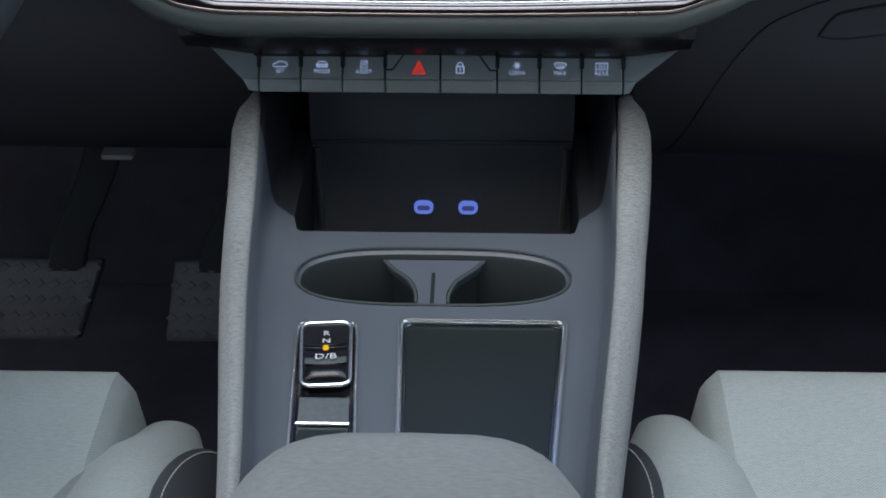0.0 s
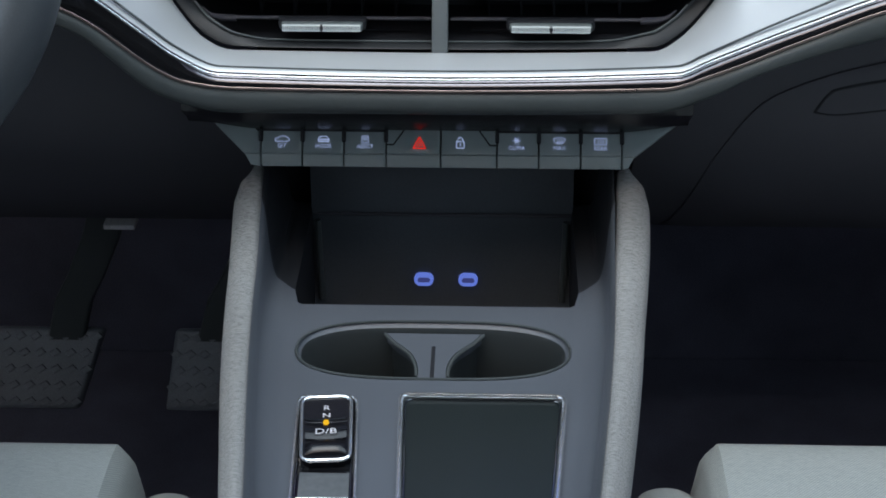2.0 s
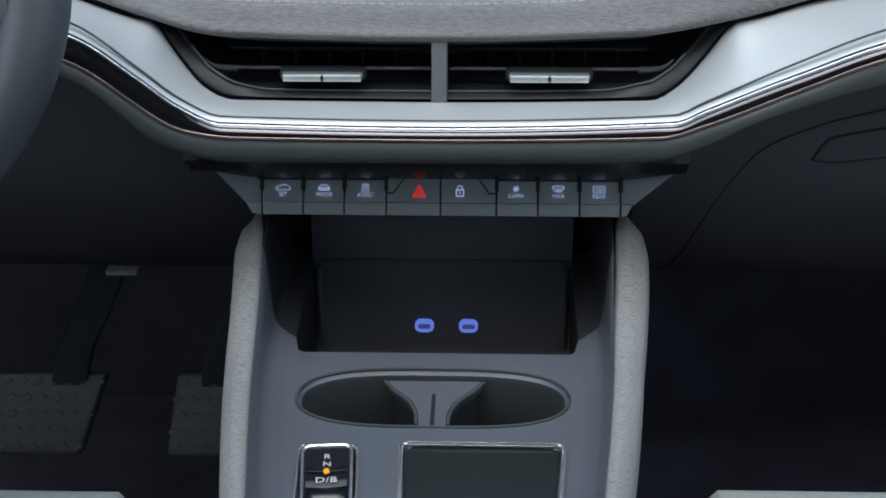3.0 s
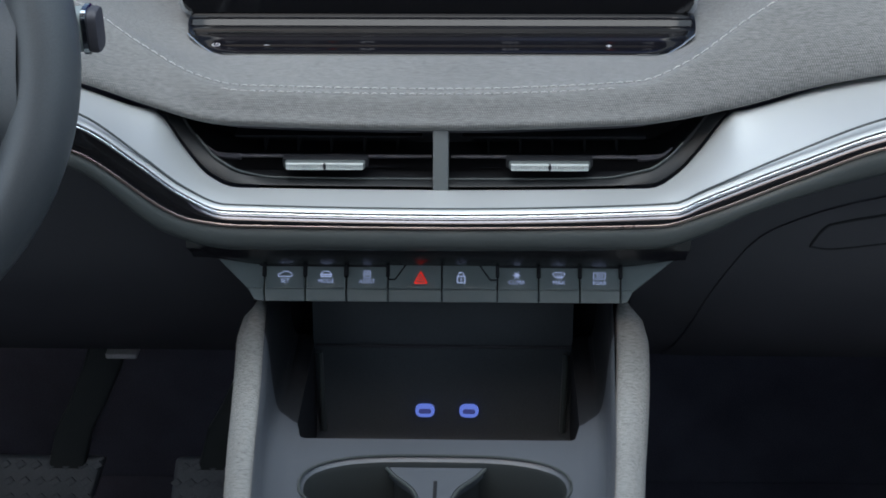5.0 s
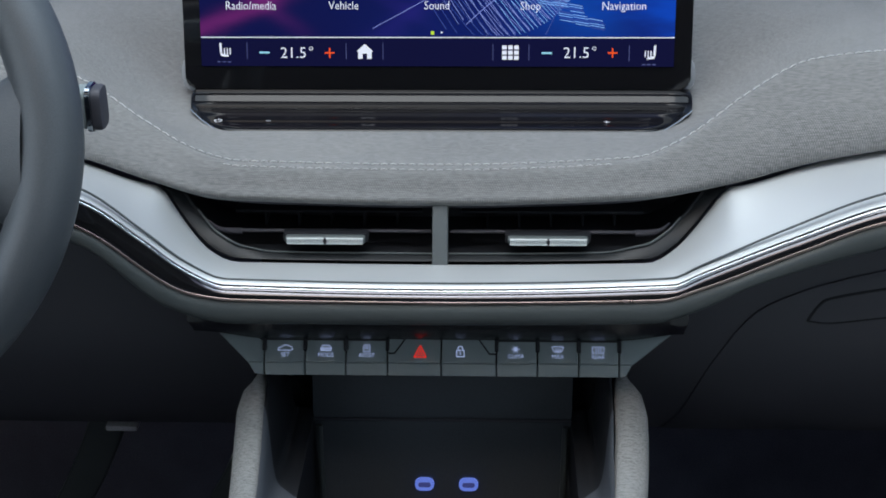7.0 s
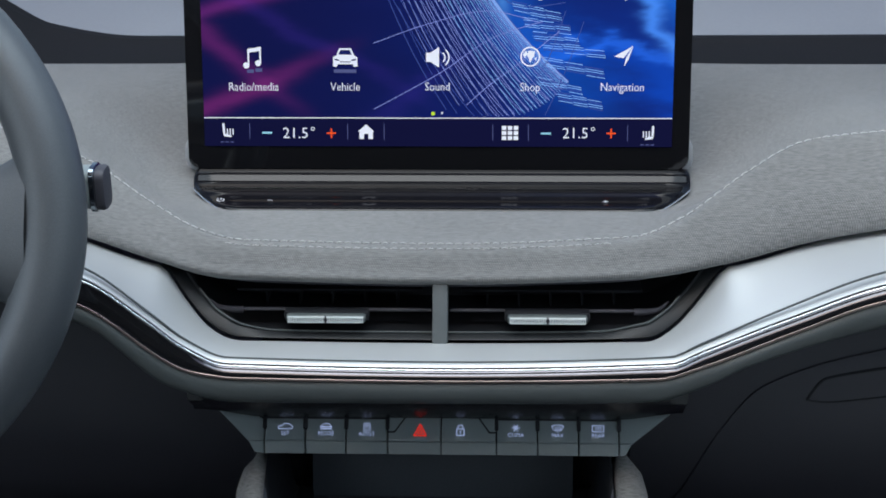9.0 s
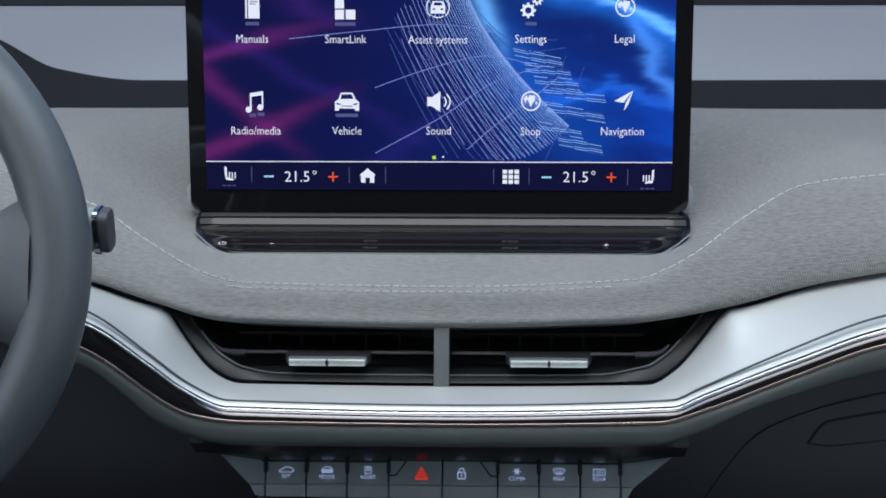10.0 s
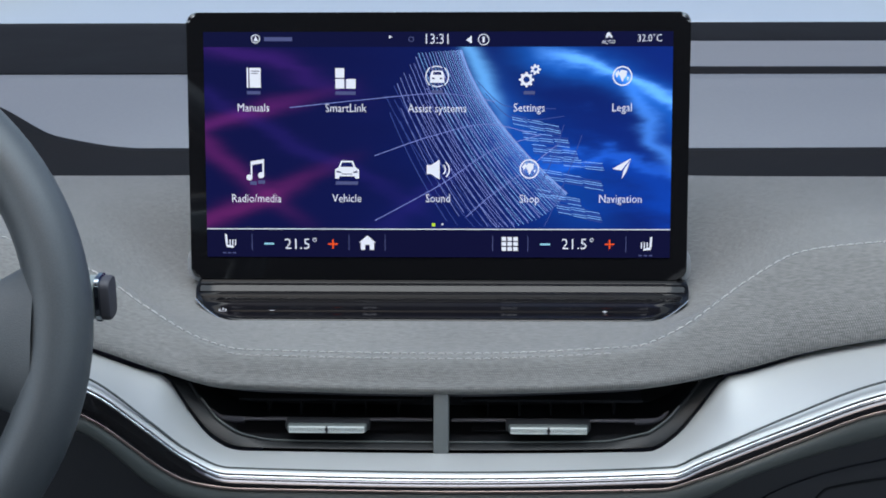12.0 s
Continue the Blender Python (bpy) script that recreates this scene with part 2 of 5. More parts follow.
def ring(cx, cy, r0, r1, a0=0, a1=360, n=24):
    """A flat ring or arc as quads: list of outlines."""
    out = []
    for k in range(n):
        a, b = radians(a0 + (a1 - a0) * k / n), radians(a0 + (a1 - a0) * (k + 1) / n)
        out.append([(cx + r0 * math.cos(a), cy + r0 * math.sin(a)), (cx + r1 * math.cos(a), cy + r1 * math.sin(a)),
                    (cx + r1 * math.cos(b), cy + r1 * math.sin(b)), (cx + r0 * math.cos(b), cy + r0 * math.sin(b))])
    return out


def flat(outlines, m, h=0.0):
    """Flat marks: outlines in the plane of m, h above it."""
    bm = bmesh.new()
    for o in outlines:
        bm.faces.new([bm.verts.new(m @ Vector((x, y, h))) for x, y in o])
    return bm


def lettering(name, words, size, u, v, m, material, parent, h=0.0004, align="CENTER", sx=1.0):
    cu = bpy.data.curves.new(name, "FONT")
    cu.body, cu.size, cu.align_x, cu.align_y = words, size, align, "CENTER"
    cu.resolution_u = 2
    cu.offset = -0.005 * size
    ob = bpy.data.objects.new(name, cu)
    me = bpy.data.meshes.new_from_object(ob)
    bpy.data.objects.remove(ob)
    bpy.data.curves.remove(cu)
    me.transform(m @ Matrix.Translation((u, v, h)) @ Matrix.Diagonal((sx, 1, 1, 1)))
    me.materials.clear()
    me.materials.append(material)
    o = new(name, me)
    o.parent = parent
    o.matrix_parent_inverse = Matrix.Translation(-parent.location)
    return o


def ease(a):
    a = min(1.0, max(0.0, a))
    return a * a * (3 - 2 * a)


# ---- dashboard curves across the car (x to height) ----
stitch_z = smooth_curve((-0.62, -0.30, -0.211, -0.176, -0.140, -0.116, 0.0, 0.114, 0.141, 0.182, 0.216, 0.265, 0.36, 0.62),
                        (0.775, 0.770, 0.743, 0.724, 0.709, 0.705, 0.703, 0.708, 0.717, 0.741, 0.756, 0.762, 0.768, 0.77))
cloth_z = smooth_curve((-0.62, -0.30, -0.205, -0.169, -0.125, 0.0, 0.113, 0.173, 0.213, 0.26, 0.36, 0.62),
                       (0.735, 0.729, 0.706, 0.695, 0.685, 0.682, 0.686, 0.695, 0.705, 0.714, 0.728, 0.735))
vent_z = smooth_curve((-0.182, -0.1645, -0.148, -0.134, -0.115, 0.0, 0.123, 0.139, 0.151, 0.170, 0.188),
                      (0.722, 0.694, 0.670, 0.658, 0.652, 0.651, 0.653, 0.659, 0.669, 0.694, 0.722))
silver_z = smooth_curve((-0.62, -0.30, -0.194, -0.162, -0.141, -0.119, 0.0, 0.133, 0.148, 0.197, 0.247, 0.34, 0.62),
                        (0.745, 0.738, 0.703, 0.679, 0.662, 0.652, 0.650, 0.654, 0.661, 0.683, 0.703, 0.722, 0.728))
lip_z = smooth_curve((-0.62, -0.30, -0.197, -0.137, -0.11, 0.0, 0.125, 0.15, 0.20, 0.244, 0.34, 0.62),
                     (0.731, 0.724, 0.688, 0.647, 0.6435, 0.6425, 0.645, 0.653, 0.675, 0.693, 0.712, 0.718))
roll_z = smooth_curve((-0.62, -0.30, -0.197, -0.153, -0.115, 0.0, 0.122, 0.15, 0.177, 0.25, 0.34, 0.62),
                      (0.715, 0.708, 0.674, 0.636, 0.626, 0.626, 0.628, 0.637, 0.652, 0.676, 0.695, 0.70))


def wing(x):
    return ease((abs(x) - 0.11) / 0.12)


def top_z(x, y):
    """The padded top between the stitch and the windscreen."""
    plate = 0.7085 + 0.047 * ease((abs(x) - 0.168) / 0.10)
    b = ease((y - 1.03 - 0.035 * wing(x)) / 0.045)
    a = ease((y - 1.10) / 0.16)
    low = stitch_z(x) * (1 - b) + plate * b
    return low * (1 - a) + 0.747 * a


XS = [i * 0.005 for i in range(-124, 125)]

dashboard = thing("dashboard", (0, 1.1, 0.5), "grey cloth-topped car dashboard with a satin silver sweep", "dashboard")
rows = []
for x in XS:
    w, zs, zc = wing(x), stitch_z(x), cloth_z(x)
    ys, yc = 1.03 + 0.035 * w, 1.018 + 0.012 * w
    sec = [(x, yc + 0.020, zc - 0.004), (x, yc + 0.003, zc - 0.001), (x, yc - 0.003, zc + 0.004), (x, yc - 0.002 + 0.2 * (ys - yc), zc + 0.45 * (zs - zc)),
           (x, ys - 0.006, zs - 0.0025), (x, ys, zs)]
    sec += [(x, ys + k, top_z(x, ys + k)) for k in (0.012, 0.04, 0.08, 0.13, 0.17)]
    sec += [(x, 1.278, 0.7455), (x, 1.290, 0.740), (x, 1.293, 0.72)]
    rows.append(spline(sec, 4))
part("padded_top", loft(rows), PAD_CLOTH, dashboard, "grey melange cloth pad with a pale double seam")

# the seam: short stitches of pale thread, with a faint second row
bm = bmesh.new()
x = -0.33
while x < 0.5:
    s = 0.0040
    for dy, r in ((0.0, 0.00030), (-0.0046, 0.0002))[: 2 if -0.13 < x < 0.10 else 1]:
        y0 = 1.03 + 0.035 * wing(x) + dy
        y1 = 1.03 + 0.035 * wing(x + s) + dy
        dz = 0.0003 if dy == 0 else -0.0012
        tube([(x, y0, stitch_z(x) + dz), (x + s / 2, (y0 + y1) / 2, stitch_z(x + s / 2) + dz + 0.0005), (x + s, y1, stitch_z(x + s) + dz)], r, 5, bm)
    x += 0.0054
part("seam", bm, THREAD, dashboard, "pale contrast stitching")

def sweep_top(x):
    """Upper edge of the silver sweep: the vent's outline, or the cloth's lower edge outside it."""
    if -0.182 < x < 0.188 and vent_z(x) < cloth_z(x) - 0.003:
        return 1.004 + 0.02 * ease((abs(x) - 0.12) / 0.045), vent_z(x)
    return 1.024 + 0.017 * ease((abs(x) - 0.175) / 0.09), cloth_z(x) - 0.003
rows = []
for x in XS:
    yt, zt = sweep_top(x)
    near = [sweep_top(x + 0.004 * k) for k in range(-9, 10)]
    ym, zm = sum(p[0] for p in near) / 19, sum(p[1] for p in near) / 19
    zs = silver_z(x)
    rows.append(spline([(x, yt + 0.006, zt - 0.004), (x, yt, zt), (x, (ym + yt) * 0.25 + 0.975 * 0.5 - 0.001, (zm + zt) * 0.25 + zs * 0.5 + 0.001), (x, 0.978, zs + 0.0012), (x, 0.9752, zs - 0.0002)], 4))
part("silver_sweep", loft(rows), SILVER, dashboard, "satin silver trim sweep")
part("chrome_strip", tube([(x, 0.9738, silver_z(x) - 0.0012) for x in XS], 0.0006, 10), CHROME, dashboard, "thin polished chrome strip")
part("chrome_groove", tube([(x, 0.9790, silver_z(x) + 0.0014 + 0.004 * wing(x)) for x in XS], 0.0007, 8), ROLL, dashboard)
rows = []
for x in XS:
    a, b = silver_z(x) - 0.002, lip_z(x) + 0.0006
    rows.append(spline([(x, 0.976, a), (x, 0.9722, (a + b) / 2), (x, 0.9715, b)], 3))
part("gloss_band", loft(rows), surface("gloss_band_black", (0.10, 0.10, 0.11), 0.10, metal=0.9, vary=0.1, grain=500, bump=0.0), dashboard, "glossy black band")
part("bronze_strip", tube([(x, 0.9718, lip_z(x) + 0.0002) for x in XS], 0.0009, 8), BRONZE, dashboard, "thin bronze strip")
rows = []
for x in XS:
    b, c, d = lip_z(x) + 0.0002, lip_z(x) - 0.0008, roll_z(x)
    rows.append(spline([(x, 0.974, b), (x, 0.9725, c), (x, 0.9700, c * 0.72 + d * 0.28), (x, 0.9705, c * 0.30 + d * 0.70), (x, 0.978, d), (x, 0.995, d + 0.001), (x, 1.02, d + 0.002)], 4))
part("soft_roll", loft(rows), ROLL, dashboard, "dark grey rounded lower edge")

# lower dashboard: knee panel, glove box, centre fascia
def lower_section(x):
    d = roll_z(x)
    return spline([(x, 0.998, d + 0.004), (x, 1.005, d - 0.012), (x, 1.030, 0.585), (x, 1.065, 0.53), (x, 1.10, 0.490), (x, 1.145, 0.455), (x, 1.165, 0.456), (x, 1.30, 0.475)], 4)
part("knee_panel", loft([lower_section(x) for x in XS if x < -0.115]), DARK, dashboard, "dark plastic knee panel")
part("passenger_panel", loft([lower_section(x) for x in XS if x > 0.115]), DARK, dashboard, "dark plastic panel round the glove box")
FASCIA = surface("gloss_fascia_black", (0.010, 0.010, 0.013), 0.26, vary=0.1, grain=500, bump=0.0)
# the strip's lower edge stands in for shade on the button tops, rising outwards
def shade_edge_lift(x): return 0.0048 * ease((abs(x - 0.002) - 0.104) / 0.040)
part("centre_fascia", loft([[(x, 0.985, roll_z(x) + 0.002), (x, 0.9870, 0.6215), (x, 0.9985, 0.6075 + shade_edge_lift(x)), (x, 1.0018, 0.6030 + shade_edge_lift(x)), (x, 1.0045, 0.6018 + shade_edge_lift(x)), (x, 1.032, 0.6010 + shade_edge_lift(x))] for x in XS if abs(x) < 0.150]), FASCIA, dashboard, "glossy black strip above the buttons, lowered over their shaded tops")
glove_x = smooth_curve((0.44, 0.50, 0.56, 0.595, 0.6164, 0.6335, 0.6468, 0.66), (0.150, 0.158, 0.168, 0.1785, 0.1903, 0.2187, 0.2628, 0.34))
def panel_y(x, z):
    """Depth of the passenger panel at a height."""
    sec = lower_section(x)
    return float(np.interp(-z, [-p.z for p in sec[:22]], [p.y for p in sec[:22]]))
rows = []
for k in range(40):
    z = 0.462 + (0.656 - 0.462) * k / 39
    row = []
    for j in range(18):
        x = glove_x(z) + (0.60 - glove_x(z)) * (max(j - 1, 0) / 16) ** 1.5 + (0.0 if j else -0.0016)
        row.append((x, panel_y(x, z) + (0.004, -0.0005)[j > 0] - 0.0022 * min(1.0, j / 3), z))
    rows.append(row)
glove = part("glove_box_door", loft(rows), DARK, dashboard, "dark plastic glove box lid with a rounded corner")
latch = spline([(0.2205, 0, 0.6090), (0.2225, 0, 0.6150), (0.2265, 0, 0.6235), (0.2330, 0, 0.6275), (0.2644, 0, 0.6339), (0.32, 0, 0.6405)], 6)
part("latch", tube([(p.x, panel_y(p.x, p.z) - 0.0026, p.z) for p in latch], 0.0011, 6), BLACK, glove)
low_edge = spline([(0.2205, 0, 0.6090), (0.2350, 0, 0.6070), (0.2671, 0, 0.6113), (0.32, 0, 0.6180)], 6)
part("latch_edge", tube([(p.x, panel_y(p.x, p.z) - 0.0026, p.z) for p in low_edge], 0.0007, 6), BLACK, glove)

# rear rim of the dashboard under the windscreen
rim_z = smooth_curve((-0.62, -0.42, -0.361, -0.317, -0.249, 0.0, 0.343, 0.62), (0.83, 0.80, 0.776, 0.754, 0.745, 0.745, 0.746, 0.75))
rows = [spline([(x, 1.284, 0.715), (x, 1.299, 0.727 + (rim_z(x) - 0.745) * 0.3), (x, 1.352, rim_z(x) - 0.004), (x, 1.362, rim_z(x)), (x, 1.372, rim_z(x) - 0.004), (x, 1.385, 0.70)], 4) for x in XS]
part("rear_rim", loft(rows), RUBBER, dashboard, "matt black rim under the windscreen")

# ---- air vents ----
vent = thing("air_vent", (0, 1.03, 0.66), "wide black double air vent with clear ribbed sliders", "air vent")
VX = [i * 0.004 for i in range(-41, 43)]
def vent_low(x): return min(vent_z(x), cloth_z(x) - 0.004)
def vent_y(x): return 1.009 + 0.02 * ease((abs(x) - 0.12) / 0.045)
def vent_in(x, d):
    """Point on the vent's outline, moved inwards by d."""
    k = (vent_low(x + 0.002) - vent_low(x - 0.002)) / 0.004
    n = math.hypot(1, k)
    return (x - d * k / n, min(vent_low(x) + d / n, cloth_z(x) - 0.003))
DUCT = surface("duct_black", (0.014, 0.015, 0.018), 0.6, vary=0.2, grain=1200, bump=0.1, spec=0.25)
rows = [[(x, vent_y(x), vent_low(x) + 0.0003), (x, 1.034, min(vent_low(x) + 0.0006, cloth_z(x) - 0.003)),
         (x, 1.065, min(vent_low(x) + 0.004, cloth_z(x) - 0.003)), (x, 1.075, 0.70)] for x in VX]
part("duct", loft(rows), DUCT, vent, "black duct")
BEZEL = surface("bezel_grey", (0.008, 0.0095, 0.011), 0.42, vary=0.1, spec=0.25)
rows = []
for x in VX:
    d = 0.0030 + 0.0055 * ease((abs(x) - 0.095) / 0.035)
    row = []
    for f, dy in ((0.0, -0.0004), (0.12, -0.0012), (0.35, 0.0), (0.75, 0.004), (0.92, 0.0042), (1.0, 0.0060)):
        px, pz = vent_in(x, 0.0002 + d * f)
        row.append((px, vent_y(x) + dy, pz))
    rows.append(row)
bezel = part("bezel", loft(rows), BEZEL, vent, "dark grey satin bezel")
path = []
for x in VX:
    if abs(x) < 0.152:
        px, pz = vent_in(x, 0.0030 + 0.0055 * ease((abs(x) - 0.095) / 0.035))
        path.append((px, vent_y(x) + 0.0042, pz))
part("bezel_edge", tube(path, 0.0006, 8), ROLL, bezel, "thin grey inner edge")
part("upper_lip", tube([(x, 1.032 + 0.004 * ease((abs(x) - 0.10) / 0.05), cloth_z(x) - 0.0052) for x in VX if abs(x) < 0.146], [0.0006 + 0.0012 * ease((0.146 - abs(x)) / 0.03) for x in VX if abs(x) < 0.146], 8), DARK, vent, "dark upper lip of the vent")
part("centre_bar", box((-0.0028, -0.006, -0.0205), (0.0062, 0.010, 0.0185), 0.0012, 2, pose(0, 1.017, 0.6675, -22)), surface("bar_grey", (0.10, 0.112, 0.115), 0.5, vary=0.06), vent, "grey satin centre bar")
for x0, x1, name in ((-0.128, -0.004, "vane"), (0.0075, 0.128, "vane")):
    out = -1 if x0 < 0 else 1
    xe, xi = (x0, x1) if out < 0 else (x1, x0)
    v = part(name, tube([(xi, 1.025, 0.6631), (xe - out * 0.012, 1.025, 0.6631)], 0.0015, 10, None, 0.75), DARK, vent)
    part("vane_end", tube(spline([(xe - out * 0.012, 1.0245, 0.6628), (xe - out * 0.004, 1.0245, 0.6630), (xe + out * 0.003, 1.025, 0.6645), (xe + out * 0.008, 1.027, 0.6685)], 4), [0.0022 - 0.0017 * (k / 12) ** 2 for k in range(13)], 8), DARK, v)
    part("lower_vane", box((x0 + 0.012, 1.034, 0.6505), (x1 - 0.012, 1.055, 0.6522), 0.0006), BLACK, vent)
    part("upper_vane", box((x0 + 0.006, 1.040, 0.668), (x1 - 0.006, 1.060, 0.6697), 0.0006), BLACK, vent)
    for k in range(5):
        xf = x0 + 0.012 + (x1 - x0 - 0.024) * (k + 0.5) / 5
        part("fin", box((xf - 0.0006, 1.052, 0.652), (xf + 0.0006, 1.066, 0.670)), BLACK, vent, smooth=False)
SLIDER_CORE = surface("clear_slider_core", (0.09, 0.105, 0.105), 0.25, vary=0.15, grain=1500, bump=0.1)
for xk in (-0.0655, 0.0645):
    kb = part("slider", box((xk - 0.0235, 1.011, 0.6606), (xk + 0.0235, 1.020, 0.6650), 0.0019, 4), SLIDER_CORE, vent, "clear ribbed slider tab")
    for k in range(44):
        if k in (21, 22):
            continue
        xr = xk - 0.0218 + 0.0436 * k / 43
        part("rib", box((xr - 0.00030, 1.0098, 0.6611), (xr + 0.00030, 1.0113, 0.6647)), CLEAR, kb, smooth=False)
    for zr in (0.6611, 0.6641):
        part("rib", box((xk - 0.0222, 1.0099, zr), (xk + 0.0222, 1.0113, zr + 0.0005)), CLEAR, kb, smooth=False)
    part("notch", box((xk - 0.0005, 1.0094, 0.6611), (xk + 0.0006, 1.0114, 0.6647)), BLACK, kb, smooth=False)
    part("slider_shell", box((xk - 0.0252, 1.0150, 0.6598), (xk + 0.0252, 1.023, 0.6658), 0.002, 2), DUCT, kb)

# ---- row of buttons ----
strip = thing("button_strip", (0, 1.0, 0.59), "row of grey satin switches with backlit white symbols", "switch panel")
BM = Matrix.Translation((0, 1.0, 0.588)) @ Euler((radians(52), 0, 0)).to_matrix().to_4x4()
# in BM: x across, y up the sloping face, z out of it
edges = (-0.104, -0.0795, -0.055, -0.030, 0.002, 0.035, 0.0595, 0.084, 0.108)
LOW = Matrix.Translation((0, 1.0, 0.588)) @ Euler((radians(74), 0, 0)).to_matrix().to_4x4()
buttons = []
G = 0.00045
for a, b in zip(edges, edges[1:]):
    big = a in (-0.030, 0.002)
    h = 0.0012 if big else 0.0
    shape = [(a + G, 0), (b - G, 0), (b - G, 0.022), (a + G, 0.022)]
    bt = part("button", prism(shape, -0.006, h, BM, None, 0.0007), BUTTON, strip, smooth=False)
    prism_low = prism([(a + G, -0.0078), (b - G, -0.0078), (b - G, -0.0002), (a + G, -0.0002)], -0.006, 0.0006, LOW, None, 0.0006)
    part("button_edge", prism_low, BUTTON, bt)
    buttons.append(bt)
    if big:
        s = -1 if a < 0 else 1
        xo = a if s < 0 else b
        part("corner_inset", prism([(xo - s * 0.0005, 0.0050), (xo - s * 0.0005, 0.0060), (xo - s * 0.0040, 0.0060), (xo - s * 0.0115, 0.0165), (xo - s * 0.0123, 0.0160), (xo - s * 0.0044, 0.0050)], 0.0005, 0.0016, BM), BLACK, bt)
for x in edges:
    if abs(x - 0.002) > 0.01:
        part("divider", box((x - 0.0012, 0.007, -0.004), (x + 0.0012, 0.024, 0.0014), 0.0006, 2, BM), BLACK, strip)
for s, a, b, c in ((-1, -0.104, -0.114, -0.1385), (1, 0.108, 0.116, 0.1460)):
    e = part("end_cap", prism([(a + s * G, 0), (b, 0), (c, 0.024), (a + s * G, 0.024)][:: s], -0.006, 0.0, BM, None, 0.0008), BUTTON, strip)
    part("end_cap_edge", prism([(a + s * G, -0.0078), (b - s * 0.004, -0.0070), (b - s * 0.0005, -0.0002), (a + s * G, -0.0002)][:: s], -0.006, 0.0006, LOW, None, 0.0006), BUTTON, e)
part("backing", box((-0.108, 1.008, 0.582), (0.110, 1.03, 0.60), 0.002), BLACK, strip)
centres = [(-0.0915, "SET"), (-0.067, "MODE"), (-0.0425, "ASSIST"), (-0.0105, ""), (0.0135, ""), (0.0465, "CLIMA"), (0.0715, "MAX"), (0.0955, "REAR")]
for (x, word), bt in zip(centres, buttons):
    if word:
        lettering("lettering", word, 0.0036, x, 0.0043, BM, ICON_LIT, bt, 0.0006, sx=0.95)
def mark(x, outlines, mat, bt, h=0.0006, v0=0.0080):
    part("symbol", flat([[(x + u, v0 + v) for u, v in o] for o in outlines], BM, h), mat, bt, smooth=False)
def stroke(*ps, w=0.00042):
    """A bent line as a row of thin quads."""
    out = []
    for (xa, ya), (xb, yb) in zip(ps, ps[1:]):
        n = math.hypot(xb - xa, yb - ya)
        dx, dy = -(yb - ya) / n * w / 2, (xb - xa) / n * w / 2
        ex, ey = (xb - xa) / n * w / 4, (yb - ya) / n * w / 4
        out.append([(xa + dx - ex, ya + dy - ey), (xa - dx - ex, ya - dy - ey), (xb - dx + ex, yb - dy + ey), (xb + dx + ex, yb + dy + ey)])
    return out
# car seen from the side
mark(-0.0915, stroke((-0.0042, -0.0010), (-0.0040, 0.0006), (-0.0022, 0.0010), (-0.0006, 0.0022), (0.0018, 0.0020), (0.0040, 0.0008), (0.0043, -0.0006), (0.0030, -0.0010), (-0.0030, -0.0010), (-0.0042, -0.0010)), ICON_LIT, buttons[0])
# car seen from behind, over a line
mark(-0.067, stroke((-0.0030, -0.0014), (-0.0030, 0.0006), (-0.0018, 0.0022), (0.0018, 0.0022), (0.0030, 0.0006), (0.0030, -0.0014)) + stroke((-0.0034, 0.0004), (0.0034, 0.0004), w=0.0007) + stroke((-0.0030, -0.0008), (0.0030, -0.0008), w=0.0008), ICON_LIT, buttons[1])
# sheet with lines
mark(-0.0425, stroke((-0.0018, -0.0014), (-0.0018, 0.0026), (0.0018, 0.0026), (0.0018, -0.0014), (-0.0018, -0.0014)) + stroke((-0.0009, 0.0014), (0.0010, 0.0014)) + stroke((-0.0009, 0.0004), (0.0010, 0.0004)), ICON_LIT, buttons[2])
# warning triangle, open in the middle
mark(-0.0105, stroke((-0.0036, -0.0034), (0.0036, -0.0034), (0.0, 0.0034), (-0.0036, -0.0034), w=0.0007), RED_LIT, buttons[3], 0.0016, 0.0068)
mark(-0.0105, stroke((-0.0014, -0.0020), (0.0014, -0.0020), (0.0, 0.0008), (-0.0014, -0.0020), w=0.0005), RED_LIT, buttons[3], 0.0016, 0.0068)
# padlock
mark(0.0135, stroke((-0.0022, -0.0030), (0.0022, -0.0030), (0.0022, 0.0008), (-0.0022, 0.0008), (-0.0022, -0.0030), w=0.0006) + stroke((-0.0014, 0.0008), (-0.0014, 0.0024), (-0.0007, 0.0031), (0.0007, 0.0031), (0.0014, 0.0024), (0.0014, 0.0008), w=0.0005) + stroke((0, -0.0018), (0, -0.0003), w=0.0006), ICON_LIT, buttons[4], 0.0016, 0.0068)
# six-armed frost star
mark(0.0465, [o for k in range(3) for o in stroke((-0.0024 * math.cos(1.047 * k), 0.0006 - 0.0024 * math.sin(1.047 * k)), (0.0024 * math.cos(1.047 * k), 0.0006 + 0.0024 * math.sin(1.047 * k)))] + ring(0, 0.0006, 0.0009, 0.0013, 0, 360, 10), ICON_LIT, buttons[5])
# windscreen with rising air
mark(0.0715, stroke((-0.0022, -0.0004), (-0.0036, 0.0018), (-0.0016, 0.0026), (0.0016, 0.0026), (0.0036, 0.0018), (0.0022, -0.0004), (-0.0022, -0.0004)) + [o for k in (-1, 0, 1) for o in stroke((0.0013 * k, -0.0014), (0.0013 * k + 0.0004, 0.0002), (0.0013 * k, 0.0016))], ICON_LIT, buttons[6])
